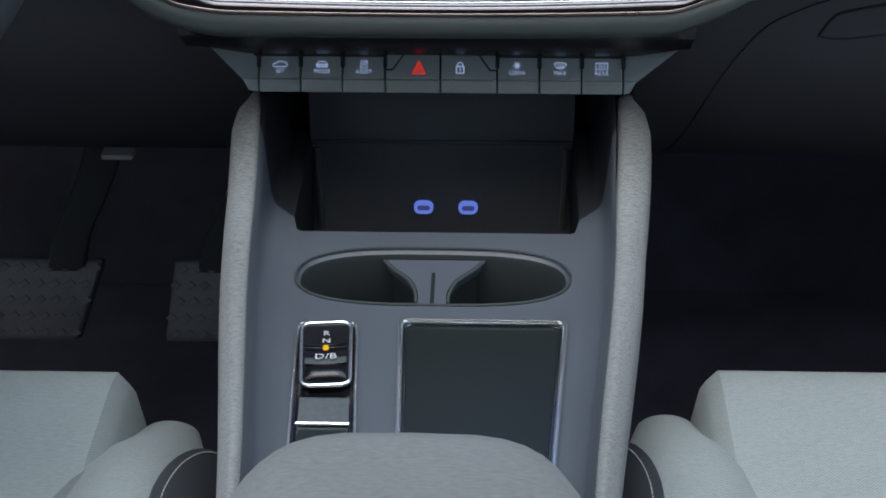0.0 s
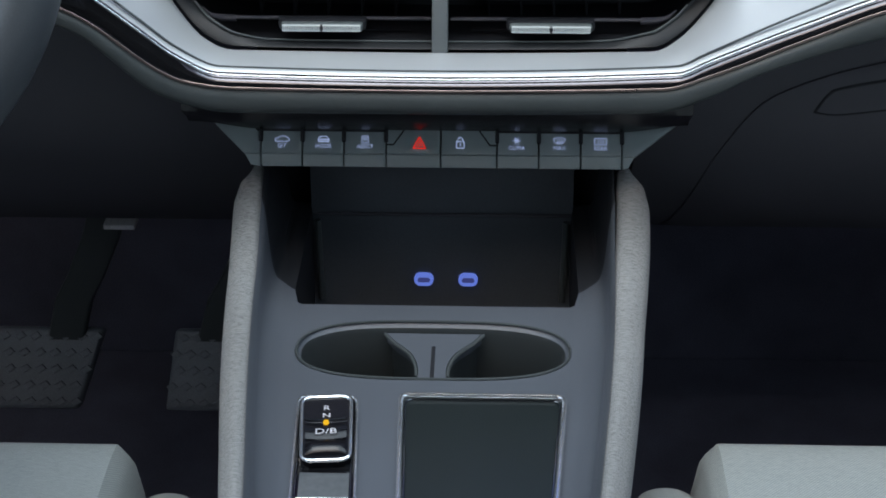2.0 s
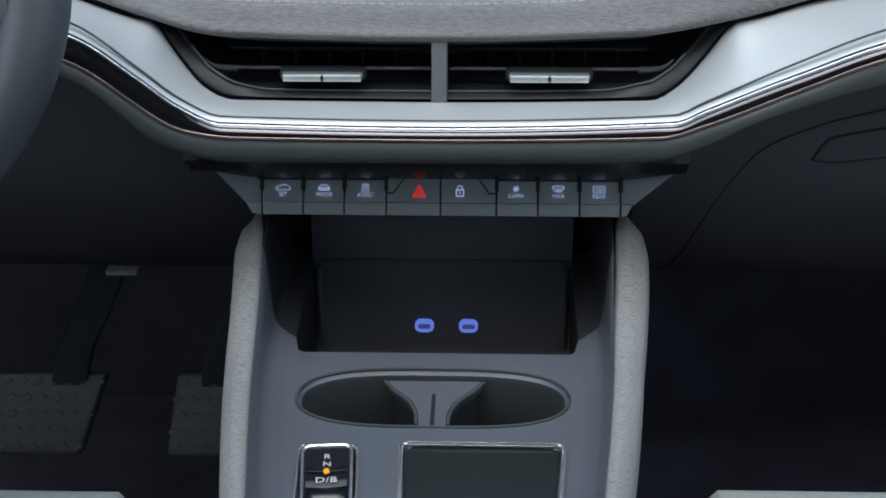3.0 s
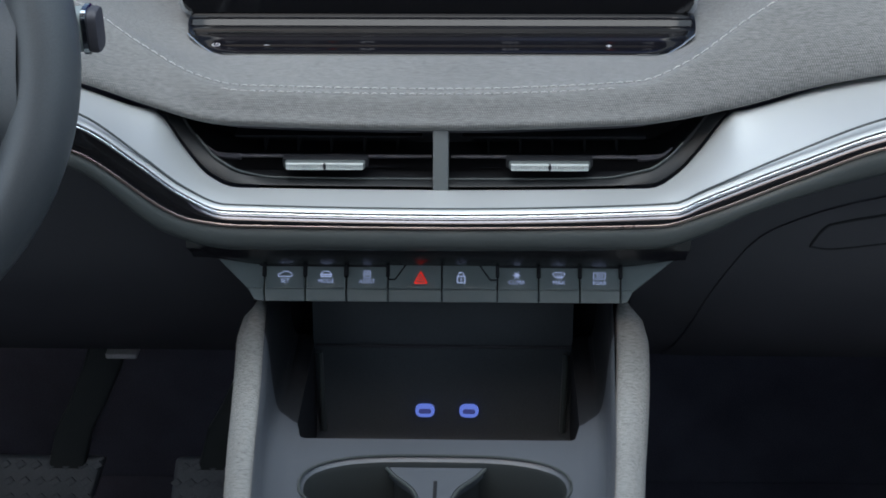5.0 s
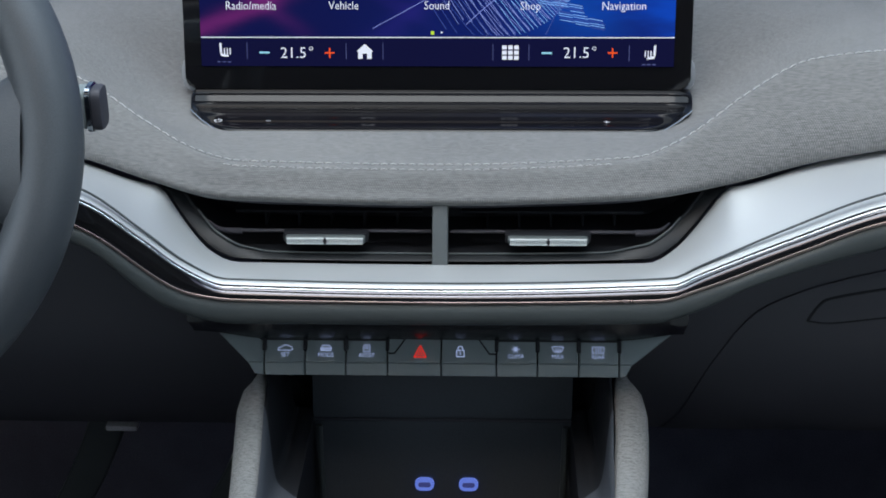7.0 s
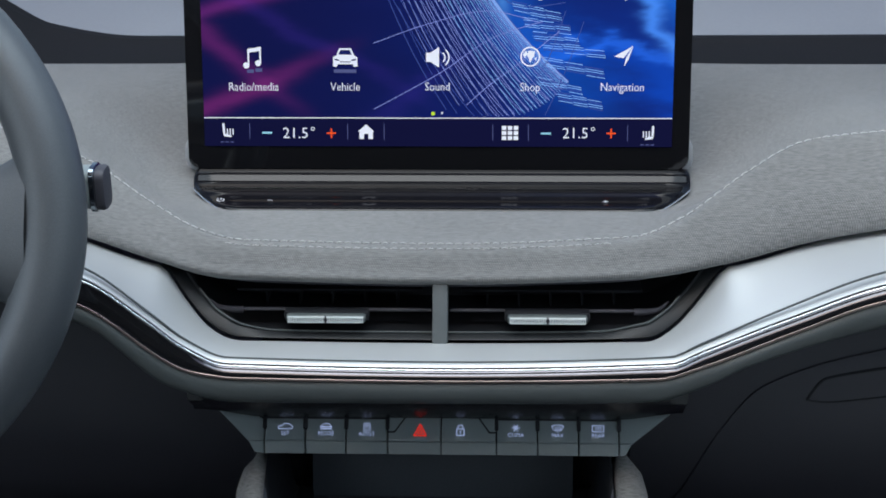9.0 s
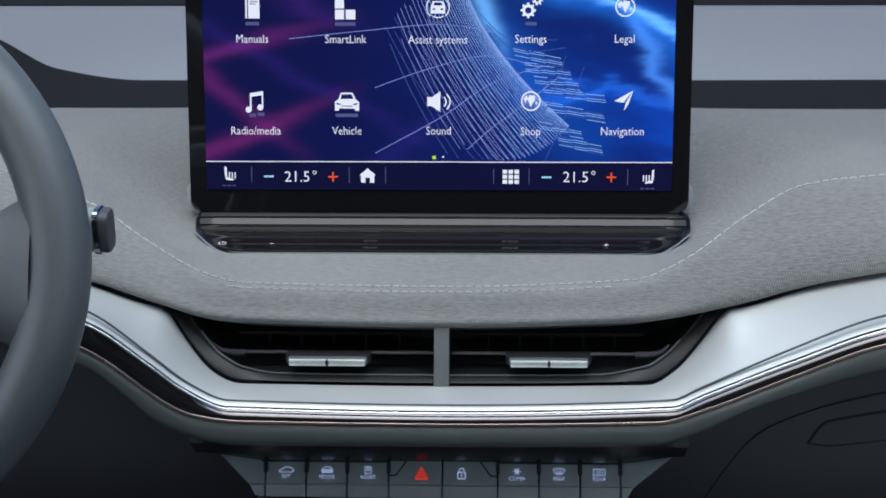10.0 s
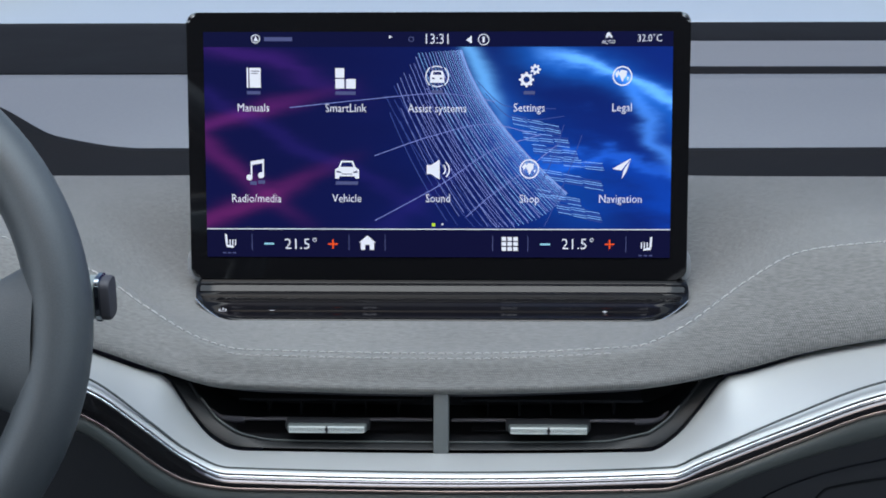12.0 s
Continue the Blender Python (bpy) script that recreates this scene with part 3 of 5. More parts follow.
# rear window with rising air
mark(0.0955, stroke((-0.0034, -0.0012), (-0.0034, 0.0024), (0.0034, 0.0024), (0.0034, -0.0012), (-0.0034, -0.0012)) + [o for k in (-1, 0, 1) for o in stroke((0.0014 * k, -0.0004), (0.0014 * k + 0.0004, 0.0006), (0.0014 * k, 0.0016))], ICON_LIT, buttons[7])

# ---- infotainment display ----
SM = Matrix.Translation((-0.0035, 1.135, 0.804)) @ Euler((radians(79), 0, 0)).to_matrix().to_4x4()
display = thing("infotainment_display", (-0.0035, 1.135, 0.72), "large free-standing touch display with a lit blue menu", "display")
housing = part("housing", prism(round_rect(-0.1595, -0.0862, 0.1595, 0.0835, 0.006, 8), -0.014, -0.0006, SM, None, 0.0022), GLOSS, display, "glossy black bezel", smooth=False)
part("bezel_edge", prism(round_rect(-0.1602, -0.0868, 0.1602, 0.0842, 0.0066, 8), -0.015, -0.004, SM, None, 0.001), GLOSS, display, "thin dark metal edge")


def wallpaper():
    """The lit menu picture: navy, brighter blue to one side, soft glowing bands."""
    m, nt, bs = nodes_of("display_picture")
    tc = nt.nodes.new("ShaderNodeTexCoord")
    sp = nt.nodes.new("ShaderNodeSeparateXYZ")
    link(nt, tc.outputs["Generated"], sp.inputs[0])
    ns = nt.nodes.new("ShaderNodeTexNoise")
    ns.inputs["Scale"].default_value, ns.inputs["Detail"].default_value = 5.0, 5
    link(nt, tc.outputs["Generated"], ns.inputs["Vector"])

    def math_node(op, a, b=None):
        n = nt.nodes.new("ShaderNodeMath")
        n.operation = op
        for i, v in enumerate((a, b)):
            if v is None:
                continue
            if isinstance(v, (int, float)):
                n.inputs[i].default_value = v
            else:
                link(nt, v, n.inputs[i])
        return n.outputs[0]
    u, v, k = sp.outputs["X"], sp.outputs["Z"], ns.outputs["Fac"]

    def band(a, b, c, width, u0, u1, soft=0.1, rough=0.0):
        """exp(-(d/width)^2), d the height over the curve a u^2 + b u + c, faded outside u0 to u1."""
        q = math_node("ADD", math_node("MULTIPLY", math_node("MULTIPLY", u, u), a), math_node("ADD", math_node("MULTIPLY", u, b), c))
        d = math_node("DIVIDE", math_node("ADD", math_node("SUBTRACT", v, q), math_node("MULTIPLY", math_node("SUBTRACT", k, 0.5), rough)), width)
        e = math_node("POWER", 2.718, math_node("MULTIPLY", math_node("MULTIPLY", d, d), -1.0))
        for x, s in ((u0, 1), (u1, -1)):
            r = nt.nodes.new("ShaderNodeMapRange")
            r.interpolation_type = "SMOOTHSTEP"
            r.inputs["From Min"].default_value, r.inputs["From Max"].default_value = x - soft * s, x + soft * s
            link(nt, u, r.inputs["Value"])
            e = math_node("MULTIPLY", e, r.outputs[0])
        return e
    total = None

    def add(color, fac):
        nonlocal total
        sc = nt.nodes.new("ShaderNodeVectorMath")
        sc.operation = "SCALE"
        sc.inputs[0].default_value = color
        if isinstance(fac, (int, float)):
            sc.inputs["Scale"].default_value = fac
        else:
            link(nt, fac, sc.inputs["Scale"])
        if total is None:
            total = sc.outputs[0]
        else:
            ad = nt.nodes.new("ShaderNodeVectorMath")
            link(nt, total, ad.inputs[0])
            link(nt, sc.outputs[0], ad.inputs[1])
            total = ad.outputs[0]
    add((0.004, 0.006, 0.060), 1.0)
    add((0.0, 0.022, 0.20), math_node("MULTIPLY", math_node("MULTIPLY", u, u), math_node("ADD", k, 0.3)))
    add((0.006, 0.11, 0.46), band(-2.2, 2.918, -0.06, 0.085, 0.68, 1.1, 0.08, 0.2))
    add((0.14, 0.40, 0.85), band(-2.2, 2.918, -0.042, 0.03, 0.74, 1.1, 0.06, 0.25))
    add((0.004, 0.035, 0.16), band(9.13, -14.7, 6.34, 0.14, 0.52, 0.72, 0.04, 0.1))
    add((0.12, 0.36, 0.62), band(9.13, -14.7, 6.33, 0.075, 0.53, 0.635, 0.03, 0.25))
    add((0.0, 0.035, 0.18), band(0.0, -1.7, 1.62, 0.20, 0.58, 0.86, 0.1, 0.2))
    add((0.05, 0.20, 0.60), band(0.0, -2.7, 3.16, 0.07, 0.90, 1.1, 0.04, 0.45))
    add((0.01, 0.07, 0.34), band(0.0, -0.35, 0.72, 0.05, 0.72, 1.1, 0.1, 0.7))
    add((0.0, 0.03, 0.22), band(0.0, -0.9, 1.15, 0.12, 0.75, 1.1, 0.12, 0.5))
    add((0.085, 0.008, 0.075), band(0.0, 0.55, 0.585, 0.035, -0.2, 0.22, 0.15, 0.1))
    add((0.10, 0.008, 0.06), band(0.0, 0.85, 0.165, 0.04, -0.2, 0.22, 0.16, 0.1))
    add((0.07, 0.006, 0.05), band(0.0, -1.6, 0.50, 0.05, -0.2, 0.16, 0.12, 0.1))
    add((0.03, 0.005, 0.08), band(0.0, -0.8, 0.99, 0.05, -0.2, 0.26, 0.15, 0.2))
    add((0.008, 0.003, 0.045), band(0.0, -1.1, 0.72, 0.04, -0.1, 0.42, 0.15, 0.2))
    add((0.006, 0.003, 0.04), band(0.0, 1.4, -0.4, 0.05, 0.22, 0.55, 0.1, 0.2))
    link(nt, total, bs.inputs["Emission Color"])
    bs.inputs["Emission Strength"].default_value = 1.0
    bs.inputs["Base Color"].default_value = (0.002, 0.002, 0.004, 1)
    bs.inputs["Roughness"].default_value = 0.1
    bs.inputs["Specular IOR Level"].default_value = 0.03
    return m


K = 0.000358
def pu(px): return (px - 775) * K
def pv(px, py): return (258 - py - (px - 775) * 0.0046) * K
def at(px, py): return (pu(px), pv(px, py))
def pts(*ps): return [at(*p) for p in ps]
SW, SH = 0.1487, 0.0718
screen = part("screen", flat([[(-SW, -SH), (SW, -SH), (SW, SH), (-SW, SH)]], SM, 0.0), wallpaper(), display, "lit menu screen in navy and blue", smooth=False)
def shade(x0, y0, x1, y1): return [(x0, y0), (x1, y0), (x1, y1), (x0, y1)]
STATUS = glow("screen_status_band", (0.006, 0.008, 0.05), 0.9)
part("status_band", flat([shade(-SW, SH - 0.0095, SW, SH)], SM, 0.0001), STATUS, screen, smooth=False)
BARLIT = glow("screen_climate_band", (0.007, 0.008, 0.048), 0.8)
part("climate_band", flat([shade(-SW, -SH, SW, -SH + 0.0180)], SM, 0.0001), BARLIT, screen, smooth=False)
part("rule", flat([shade(-SW, -SH + 0.0178, SW, -SH + 0.0184)], SM, 0.0002), WHITE_LIT, screen, smooth=False)


def strand(ps, w, h=0.00015, bm=None):
    """A thin flat line in the screen's plane."""
    bm = bm or bmesh.new()
    ps = [Vector((*p, 0)) for p in ps]
    last = None
    for i, p in enumerate(ps):
        t = (ps[min(i + 1, len(ps) - 1)] - ps[max(i - 1, 0)]).normalized()
        n = Vector((-t.y, t.x, 0)) * w / 2
        a, b = bm.verts.new(SM @ Vector((p.x + n.x, p.y + n.y, h))), bm.verts.new(SM @ Vector((p.x - n.x, p.y - n.y, h)))
        if last:
            bm.faces.new((last[0], a, b, last[1]))
        last = (a, b)
    return bm


def quad(s, a, b, c):
    """A value that is a, b, c at s = 0, 0.5 and 1."""
    return a * (2 * s - 1) * (s - 1) + b * 4 * s * (1 - s) + c * s * (2 * s - 1)


def veil(s, t):
    """The woven net of lines of the wallpaper: s across (0 to 1), t downwards (0 to 1)."""
    ax, ay = quad(s, 655, 740, 817), quad(s, 92, 88, 84)
    qx, qy = quad(s, 700, 795, 850), quad(s, 260, 245, 205)
    bx, by = quad(s, 800, 925, 1010), quad(s, 405, 404, 345)
    return at((1 - t) ** 2 * ax + 2 * t * (1 - t) * qx + t * t * bx, min(404, (1 - t) ** 2 * ay + 2 * t * (1 - t) * qy + t * t * by))
rng = random.Random(7)
bright, faint, lilac = bmesh.new(), bmesh.new(), bmesh.new()
for i in range(34):
    s = 1 - (1 - i / 33) ** 1.9
    t0 = 0.02 + 0.75 * max(0.0, 0.48 - s) * rng.uniform(0.6, 1.4)
    t1 = 0.99 - 0.2 * rng.random() * (s < 0.3)
    strand([veil(s, t0 + (t1 - t0) * k / 22) for k in range(23)], 0.00034 if i % 3 else 0.00046, 0.00015, bright if s > 0.45 and i % 3 else lilac if s > 0.10 else faint)
for i in range(13):
    s = 0.02 + 0.72 * i / 12
    t0 = 0.18 + 0.12 * rng.random()
    strand([veil(s + 0.20 * (t - 0.25), t) for t in [t0 + (0.98 - t0) * k / 20 for k in range(21)]], 0.00036, 0.00016, lilac if 2 < i < 11 else faint)
# ladders of short parallel lines to one side of the net
for i, (xa, ya, xb, yb, n) in enumerate(((905, 203, 992, 220, 5), (925, 231, 1008, 241, 5), (942, 255, 1024, 264, 5), (958, 275, 1070, 285, 4), (962, 300, 1068, 317, 5), (952, 335, 1030, 349, 4), (985, 360, 1066, 374, 5))):
    for k in range(n):
        for c in range(3):
            p, q = c / 3 + 0.012, (c + 1) / 3 - 0.012
            step = 2.0 * c
            strand([at(xa + (xb - xa) * u + 1.0 * k, ya + (yb - ya) * u + 3.9 * k + step) for u in (p, (p + q) / 2, q)], 0.00044, 0.00016, bright if (i + k + c) % 3 else faint)
# long arcs across the net
for ps, bm in (((512, 192), (640, 178), (781, 166), (878, 180)), lilac), (((663, 277), (760, 243), (863, 220), (955, 240)), lilac), (((663, 393), (781, 328), (870, 268), (960, 238)), lilac), (((827, 385), (868, 349), (930, 303), (990, 254)), lilac), (((909, 398), (945, 345), (972, 300), (1000, 220)), faint), (((966, 402), (990, 350), (1010, 300), (1032, 238)), faint), (((845, 143), (885, 182), (920, 190), (985, 192)), faint), (((860, 165), (900, 205), (945, 212), (1000, 205)), faint):
    strand([(p.x, p.y) for p in spline([(*at(*q), 0) for q in ps], 6)], 0.00046, 0.00017, bm)
LILAC_LIT = glow("lilac_screen_line", (0.25, 0.32, 0.80), 0.8)
for bm, mat in ((bright, LINE_LIT), (lilac, LILAC_LIT), (faint, FAINT_LIT)):
    tagged(part("wallpaper_net", bm, mat, screen, smooth=False, doubles=False), kind="stuff")


def icon(outlines, mat=None, h=0.0003, name="icon"):
    return part(name, flat(outlines, SM, h), mat or WHITE_LIT, screen, smooth=False)


def word(text, px, py, size, mat=None):
    return lettering("lettering", text, size, pu(px), pv(px, py), SM, mat or WHITE_LIT, screen, sx=0.86)
def rect(x0, y0, x1, y1): return pts((x0, y0), (x1, y0), (x1, y1), (x0, y1))
def pdisc(x, y, r, n=20): return [at(x + r * math.cos(2 * math.pi * k / n), y + r * math.sin(2 * math.pi * k / n)) for k in range(n)]
def pring(x, y, r0, r1, a0=0, a1=360, n=24):
    return [[at(x + px, y + py) for px, py in o] for o in ring(0, 0, r0, r1, a0, a1, n)]
NAVY = glow("navy_screen_mark", (0.008, 0.014, 0.12), 0.9)
for text, x, y in (("Manuals", 447, 193), ("SmartLink", 612, 193), ("Assist systems", 775, 193), ("Settings", 938, 191), ("Legal", 1102, 190),
                   ("Radio/media", 450, 355), ("Vehicle", 613, 354), ("Sound", 776, 353), ("Shop", 939, 353), ("Navigation", 1101, 352)):
    word(text, x, y, 0.0075)
word("13:31", 775, 71, 0.0092)
word("32.0\u00b0C", 1149, 68, 0.0066)
word("AUTO", 1077, 75, 0.0036)
icon([rect(468, 68, 518, 75)], FADE_LIT, name="mark")
icon(pring(453, 71, 6.5, 8) + [pts((449, 75), (453, 65), (457, 75))], WHITE_LIT)
icon(pring(857, 71, 8.5, 10) + [rect(855, 66, 859, 76)])
icon([pts((826, 72), (836, 64), (836, 78)), pts((690, 64), (696, 67), (690, 70))])
icon(pring(729, 71, 3.5, 4.8), FADE_LIT)
icon([pdisc(1077, 61, 3.5, 10), pdisc(1074, 65, 2.5, 8), pdisc(1081, 65, 2.5, 8)])
# book
icon([rect(436, 122, 439, 157), rect(441, 122, 461, 157)])
icon([rect(444, 127, 458, 128.5), rect(444, 131, 455, 132.5)], NAVY, 0.0005)
# tiles
icon([rect(594, 122, 610, 139), rect(594, 141, 610, 158), rect(613, 141, 630, 158)])
# car seen from ahead, between two arcs
def front_car(x, y, s):
    return [pts((x - 15 * s, y + 13 * s), (x - 15 * s, y - 1 * s), (x - 11 * s, y - 12 * s), (x + 11 * s, y - 12 * s), (x + 15 * s, y - 1 * s), (x + 15 * s, y + 13 * s))]
icon(front_car(775, 136, 0.85) + pring(775, 136, 19, 21, -50, 50, 10) + pring(775, 136, 19, 21, 130, 230, 10) + pring(775, 136, 17, 19, 60, 120, 8) + pring(775, 136, 17, 19, 240, 300, 8))
icon([pts((767, 133), (769, 128), (781, 128), (783, 133)), rect(766, 138, 770, 141), rect(780, 138, 784, 141)], NAVY, 0.0005)
# gears
def gear(x, y, r0, r1, teeth):
    out = pring(x, y, r0, r1)
    for k in range(teeth):
        a = 2 * math.pi * k / teeth
        c, s = math.cos(a), math.sin(a)
        out.append(pts(*[(x + c * p - s * q, y + s * p + c * q) for p, q in ((r1 - 0.5, -2.2), (r1 + 3, -1.6), (r1 + 3, 1.6), (r1 - 0.5, 2.2))]))
    return out
icon(gear(933, 141, 5.5, 10.5, 8))
icon(gear(949, 123, 3, 6.2, 7))
# globes
for x, y in ((1102, 134), (939, 299)):
    icon(pring(x, y, 15, 17.5))
    icon([pts((x - 3, y - 11), (x + 8, y - 9), (x + 7, y - 1), (x + 3, y + 4), (x, y + 11), (x - 3, y + 3), (x - 6, y - 3)), pts((x - 13, y - 4), (x - 7, y - 11), (x - 5, y - 5), (x - 10, y + 3)), pts((x + 8, y + 2), (x + 12, y + 1), (x + 9, y + 8))])
# notes
icon([pdisc(438, 317, 5.5, 14), pdisc(459, 313, 5.5, 14), rect(440.5, 288, 443.5, 317), rect(461.5, 284, 464.5, 313), pts((440.5, 288), (464.5, 284), (464.5, 291), (440.5, 295))])
# car
icon([pts((592, 318), (592, 302), (598, 298), (603, 286), (624, 286), (629, 298), (635, 302), (635, 318), (628, 318), (627, 314), (600, 314), (599, 318))])
icon([pts((602, 297), (605, 289), (622, 289), (625, 297)), pts((595, 304), (603, 306), (602, 308), (595, 307)), pts((632, 304), (624, 306), (625, 308), (632, 307)), rect(604, 309, 623, 310.5)], NAVY, 0.0005)
# loudspeaker
icon([pts((756, 293), (764, 293), (779, 283), (779, 319), (764, 309), (756, 309))] + pring(779, 301, 9, 11.5, -50, 50, 10) + pring(779, 301, 16, 18.5, -50, 50, 10))
# arrow
icon([pts((1119, 279), (1086, 298), (1102, 301))])
icon([pts((1119, 279), (1106, 301), (1103, 316), (1111, 303))])
# mirrored fade below the icons
for x, y, w in ((448, 166, 12), (612, 166, 18), (775, 163, 10), (938, 164, 10), (613, 326, 20), (445, 327, 6), (460, 325, 6)):
    icon([rect(x - w, y - 3, x + w, y + 3)], FADE_LIT, name="mark")
icon([rect(765, 397, 771, 403)], GREEN_LIT, name="mark")
icon([pdisc(784, 399, 1.8, 8)], name="mark")
# climate band
for x, y in ((529, 437), (1026, 434)):
    lettering("lettering", "21.5", 0.0098, pu(x - 6), pv(x, y), SM, WHITE_LIT, screen, sx=1.0)
    lettering("lettering", "\u00b0", 0.0102, pu(x + 25), pv(x, y), SM, WHITE_LIT, screen, sx=1.0)
for x, y in ((472, 436), (968, 434)):
    icon([rect(x - 9, y - 1.7, x + 9, y + 1.7)], BLUE_LIT, name="mark")
for x, y in ((587, 436), (1083, 433)):
    icon([rect(x - 8.5, y - 1.4, x + 8.5, y + 1.4), rect(x - 1.4, y - 8.5, x + 1.4, y + 8.5)], ORANGE_LIT, name="mark")
for x in (441, 616, 681, 874, 937, 1112):
    icon([rect(x - 0.6, 419, x + 0.6, 447)], FADE_LIT, name="mark")
icon([pts((634, 433), (649, 420), (664, 433), (661, 433), (661, 446), (653, 446), (653, 437), (645, 437), (645, 446), (637, 446), (637, 433))])
for i in range(3):
    for j in range(3):
        icon([rect(890 + 10.5 * i, 421 + 9 * j, 898 + 10.5 * i, 428 + 9 * j)])
for x, s in ((402, 1), (1149, -1)):
    icon([pts((x - 10 * s, 419), (x - 6 * s, 420), (x - 5 * s, 437), (x - 9 * s, 437)), pts((x - 9 * s, 437), (x + 6 * s, 441), (x + 6 * s, 444), (x - 7 * s, 443))] + [rect(x + k - 1, 429, x + k + 1, 440) for k in (-1, 4, 9) if s > 0] + [rect(x - k - 1, 429, x - k + 1, 440) for k in (-1, 4, 9) if s < 0])
    icon([rect(x - 14 + 9 * k, 452, x - 8 + 9 * k, 454) for k in range(3)], FADE_LIT, name="mark")

# foot of the display with the touch slider
foot_w = smooth_curve((1.064, 1.0695, 1.072, 1.076, 1.082, 1.093, 1.106, 1.113, 1.14), (0.121, 0.126, 0.132, 0.1375, 0.1425, 0.1505, 0.1572, 0.1580, 0.1580))
rows = []
for y, z in ((1.138, 0.712), (1.1215, 0.7190), (1.1180, 0.7187), (1.1150, 0.7181), (1.1125, 0.7166), (1.1103, 0.7145), (1.1082, 0.7131), (1.105, 0.7125), (1.099, 0.7124), (1.0955, 0.7129), (1.0935, 0.7129), (1.0915, 0.7120), (1.0890, 0.7110), (1.082, 0.7107), (1.076, 0.7103), (1.0725, 0.7095), (1.0708, 0.7080), (1.0706, 0.7000)):
    w = foot_w(y)
    rows.append([(-0.001 - w, y, z - 0.015), (-0.001 - w, y, z - 0.002), (-0.001 - w + 0.0015, y, z - 0.0004)] + [(-0.001 + (w - 0.0035) * (k / 12 - 1), y, z) for k in range(25)] + [(-0.001 + w - 0.0015, y, z - 0.0004), (-0.001 + w, y, z - 0.002), (-0.001 + w, y, z - 0.015)])
foot = part("foot", loft(rows), surface("gloss_foot_black", (0.005, 0.005, 0.006), 0.07, vary=0.15, grain=500, bump=0.0, spec=0.22), display, "glossy black foot with a touch slider")
FM = Matrix.Translation((0, 1.0805, 0.7104)) @ Euler((radians(3), 0, 0)).to_matrix().to_4x4()
part("symbol", flat(ring(-0.1365, 0.0005, 0.0018, 0.0025, 125, 415, 14) + [[(-0.1369, 0.0008), (-0.1361, 0.0008), (-0.1361, 0.0035), (-0.1369, 0.0035)]], FM, 0.0012), WHITE_LIT, foot, smooth=False)
part("symbol", flat([[(-0.107, -0.0003), (-0.104, -0.0003), (-0.104, 0.0004), (-0.107, 0.0004)]], FM, 0.0012), WHITE_LIT, foot, smooth=False)
part("symbol", flat([[(0.0995, -0.0003), (0.1030, -0.0003), (0.1030, 0.0004), (0.0995, 0.0004)], [(0.1009, -0.0018), (0.1016, -0.0018), (0.1016, 0.0018), (0.1009, 0.0018)]], FM, 0.0012), WHITE_LIT, foot, smooth=False)
for s in (-1, 1):
    part("foot_trim", tube([(-0.001 + s * (foot_w(y) + 0.0004), y, z) for y, z in ((1.103, 0.7110), (1.098, 0.7106), (1.093, 0.7104), (1.088, 0.7096), (1.082, 0.7092), (1.078, 0.7088), (1.075, 0.7084))], 0.0005, 8), CHROME, foot, "bright thin edge")
part("cradle", prism(round_rect(-0.1636, -0.0895, 0.1636, -0.066, 0.0085), -0.020, -0.009, SM, None, 0.002), surface("cradle_plastic", (0.30, 0.32, 0.34), 0.3, vary=0.05), display, "grey cradle round the lower edge")

# ---- centre console ----
console = thing("centre_console", (0, 0.85, 0.0), "slate grey plastic centre console between cloth rails", "centre console")
inner_x = smooth_curve((0.40, 0.72, 0.93, 0.97, 1.0, 1.04), (0.050, 0.078, 0.1015, 0.1035, 0.1045, 0.1045))
outer_x = smooth_curve((0.40, 0.72, 0.93, 0.97, 1.0, 1.07), (0.057, 0.0905, 0.1195, 0.1220, 0.1230, 0.1232))
rail_z = smooth_curve((0.40, 0.72, 0.90, 0.95, 0.98, 1.0, 1.03), (0.53, 0.53, 0.531, 0.537, 0.549, 0.561, 0.577))
Z0 = 0.51
CUP_Y, CUP_A, CUP_B = 0.9132, 0.0748, 0.0253

def flat_x(y): return inner_x(y) - 0.022

# top panel with the oval hole of the cup holders
N = 96
def oval(k, grow=0.0):
    a = 2 * math.pi * k / N
    c, s = math.cos(a), math.sin(a)
    e = 0.62
    return (math.copysign(abs(c) ** e, c) * (CUP_A + grow) if abs(c) > 0 else 0.0, CUP_Y + math.copysign(abs(s) ** 0.85, s) * (CUP_B + grow))
Y0, Y1 = 0.876, 0.950
bm = bmesh.new()
ring_in, ring_mid, ring_out = [], [], []
for k in range(N):
    x, y = oval(k)
    ring_in.append(bm.verts.new((x, y, Z0 - 0.003)))
    x, y = oval(k, 0.0035)
    ring_mid.append(bm.verts.new((x, y, Z0)))
    dx, dy = x, y - CUP_Y
    hx = 0.0885
    s = min(hx / abs(dx) if abs(dx) > 1e-9 else 1e9, ((Y1 if dy > 0 else Y0) - CUP_Y) / dy if abs(dy) > 1e-9 else 1e9)
    px, py = dx * s, CUP_Y + dy * s
    ring_out.append(bm.verts.new((px * flat_x(py) / hx if abs(abs(px) - hx) > 1e-6 else math.copysign(flat_x(py), px), py, Z0)))
for k in range(N):
    j = (k + 1) % N
    bm.faces.new((ring_in[k], ring_in[j], ring_mid[j], ring_mid[k]))
    bm.faces.new((ring_mid[k], ring_mid[j], ring_out[j], ring_out[k]))
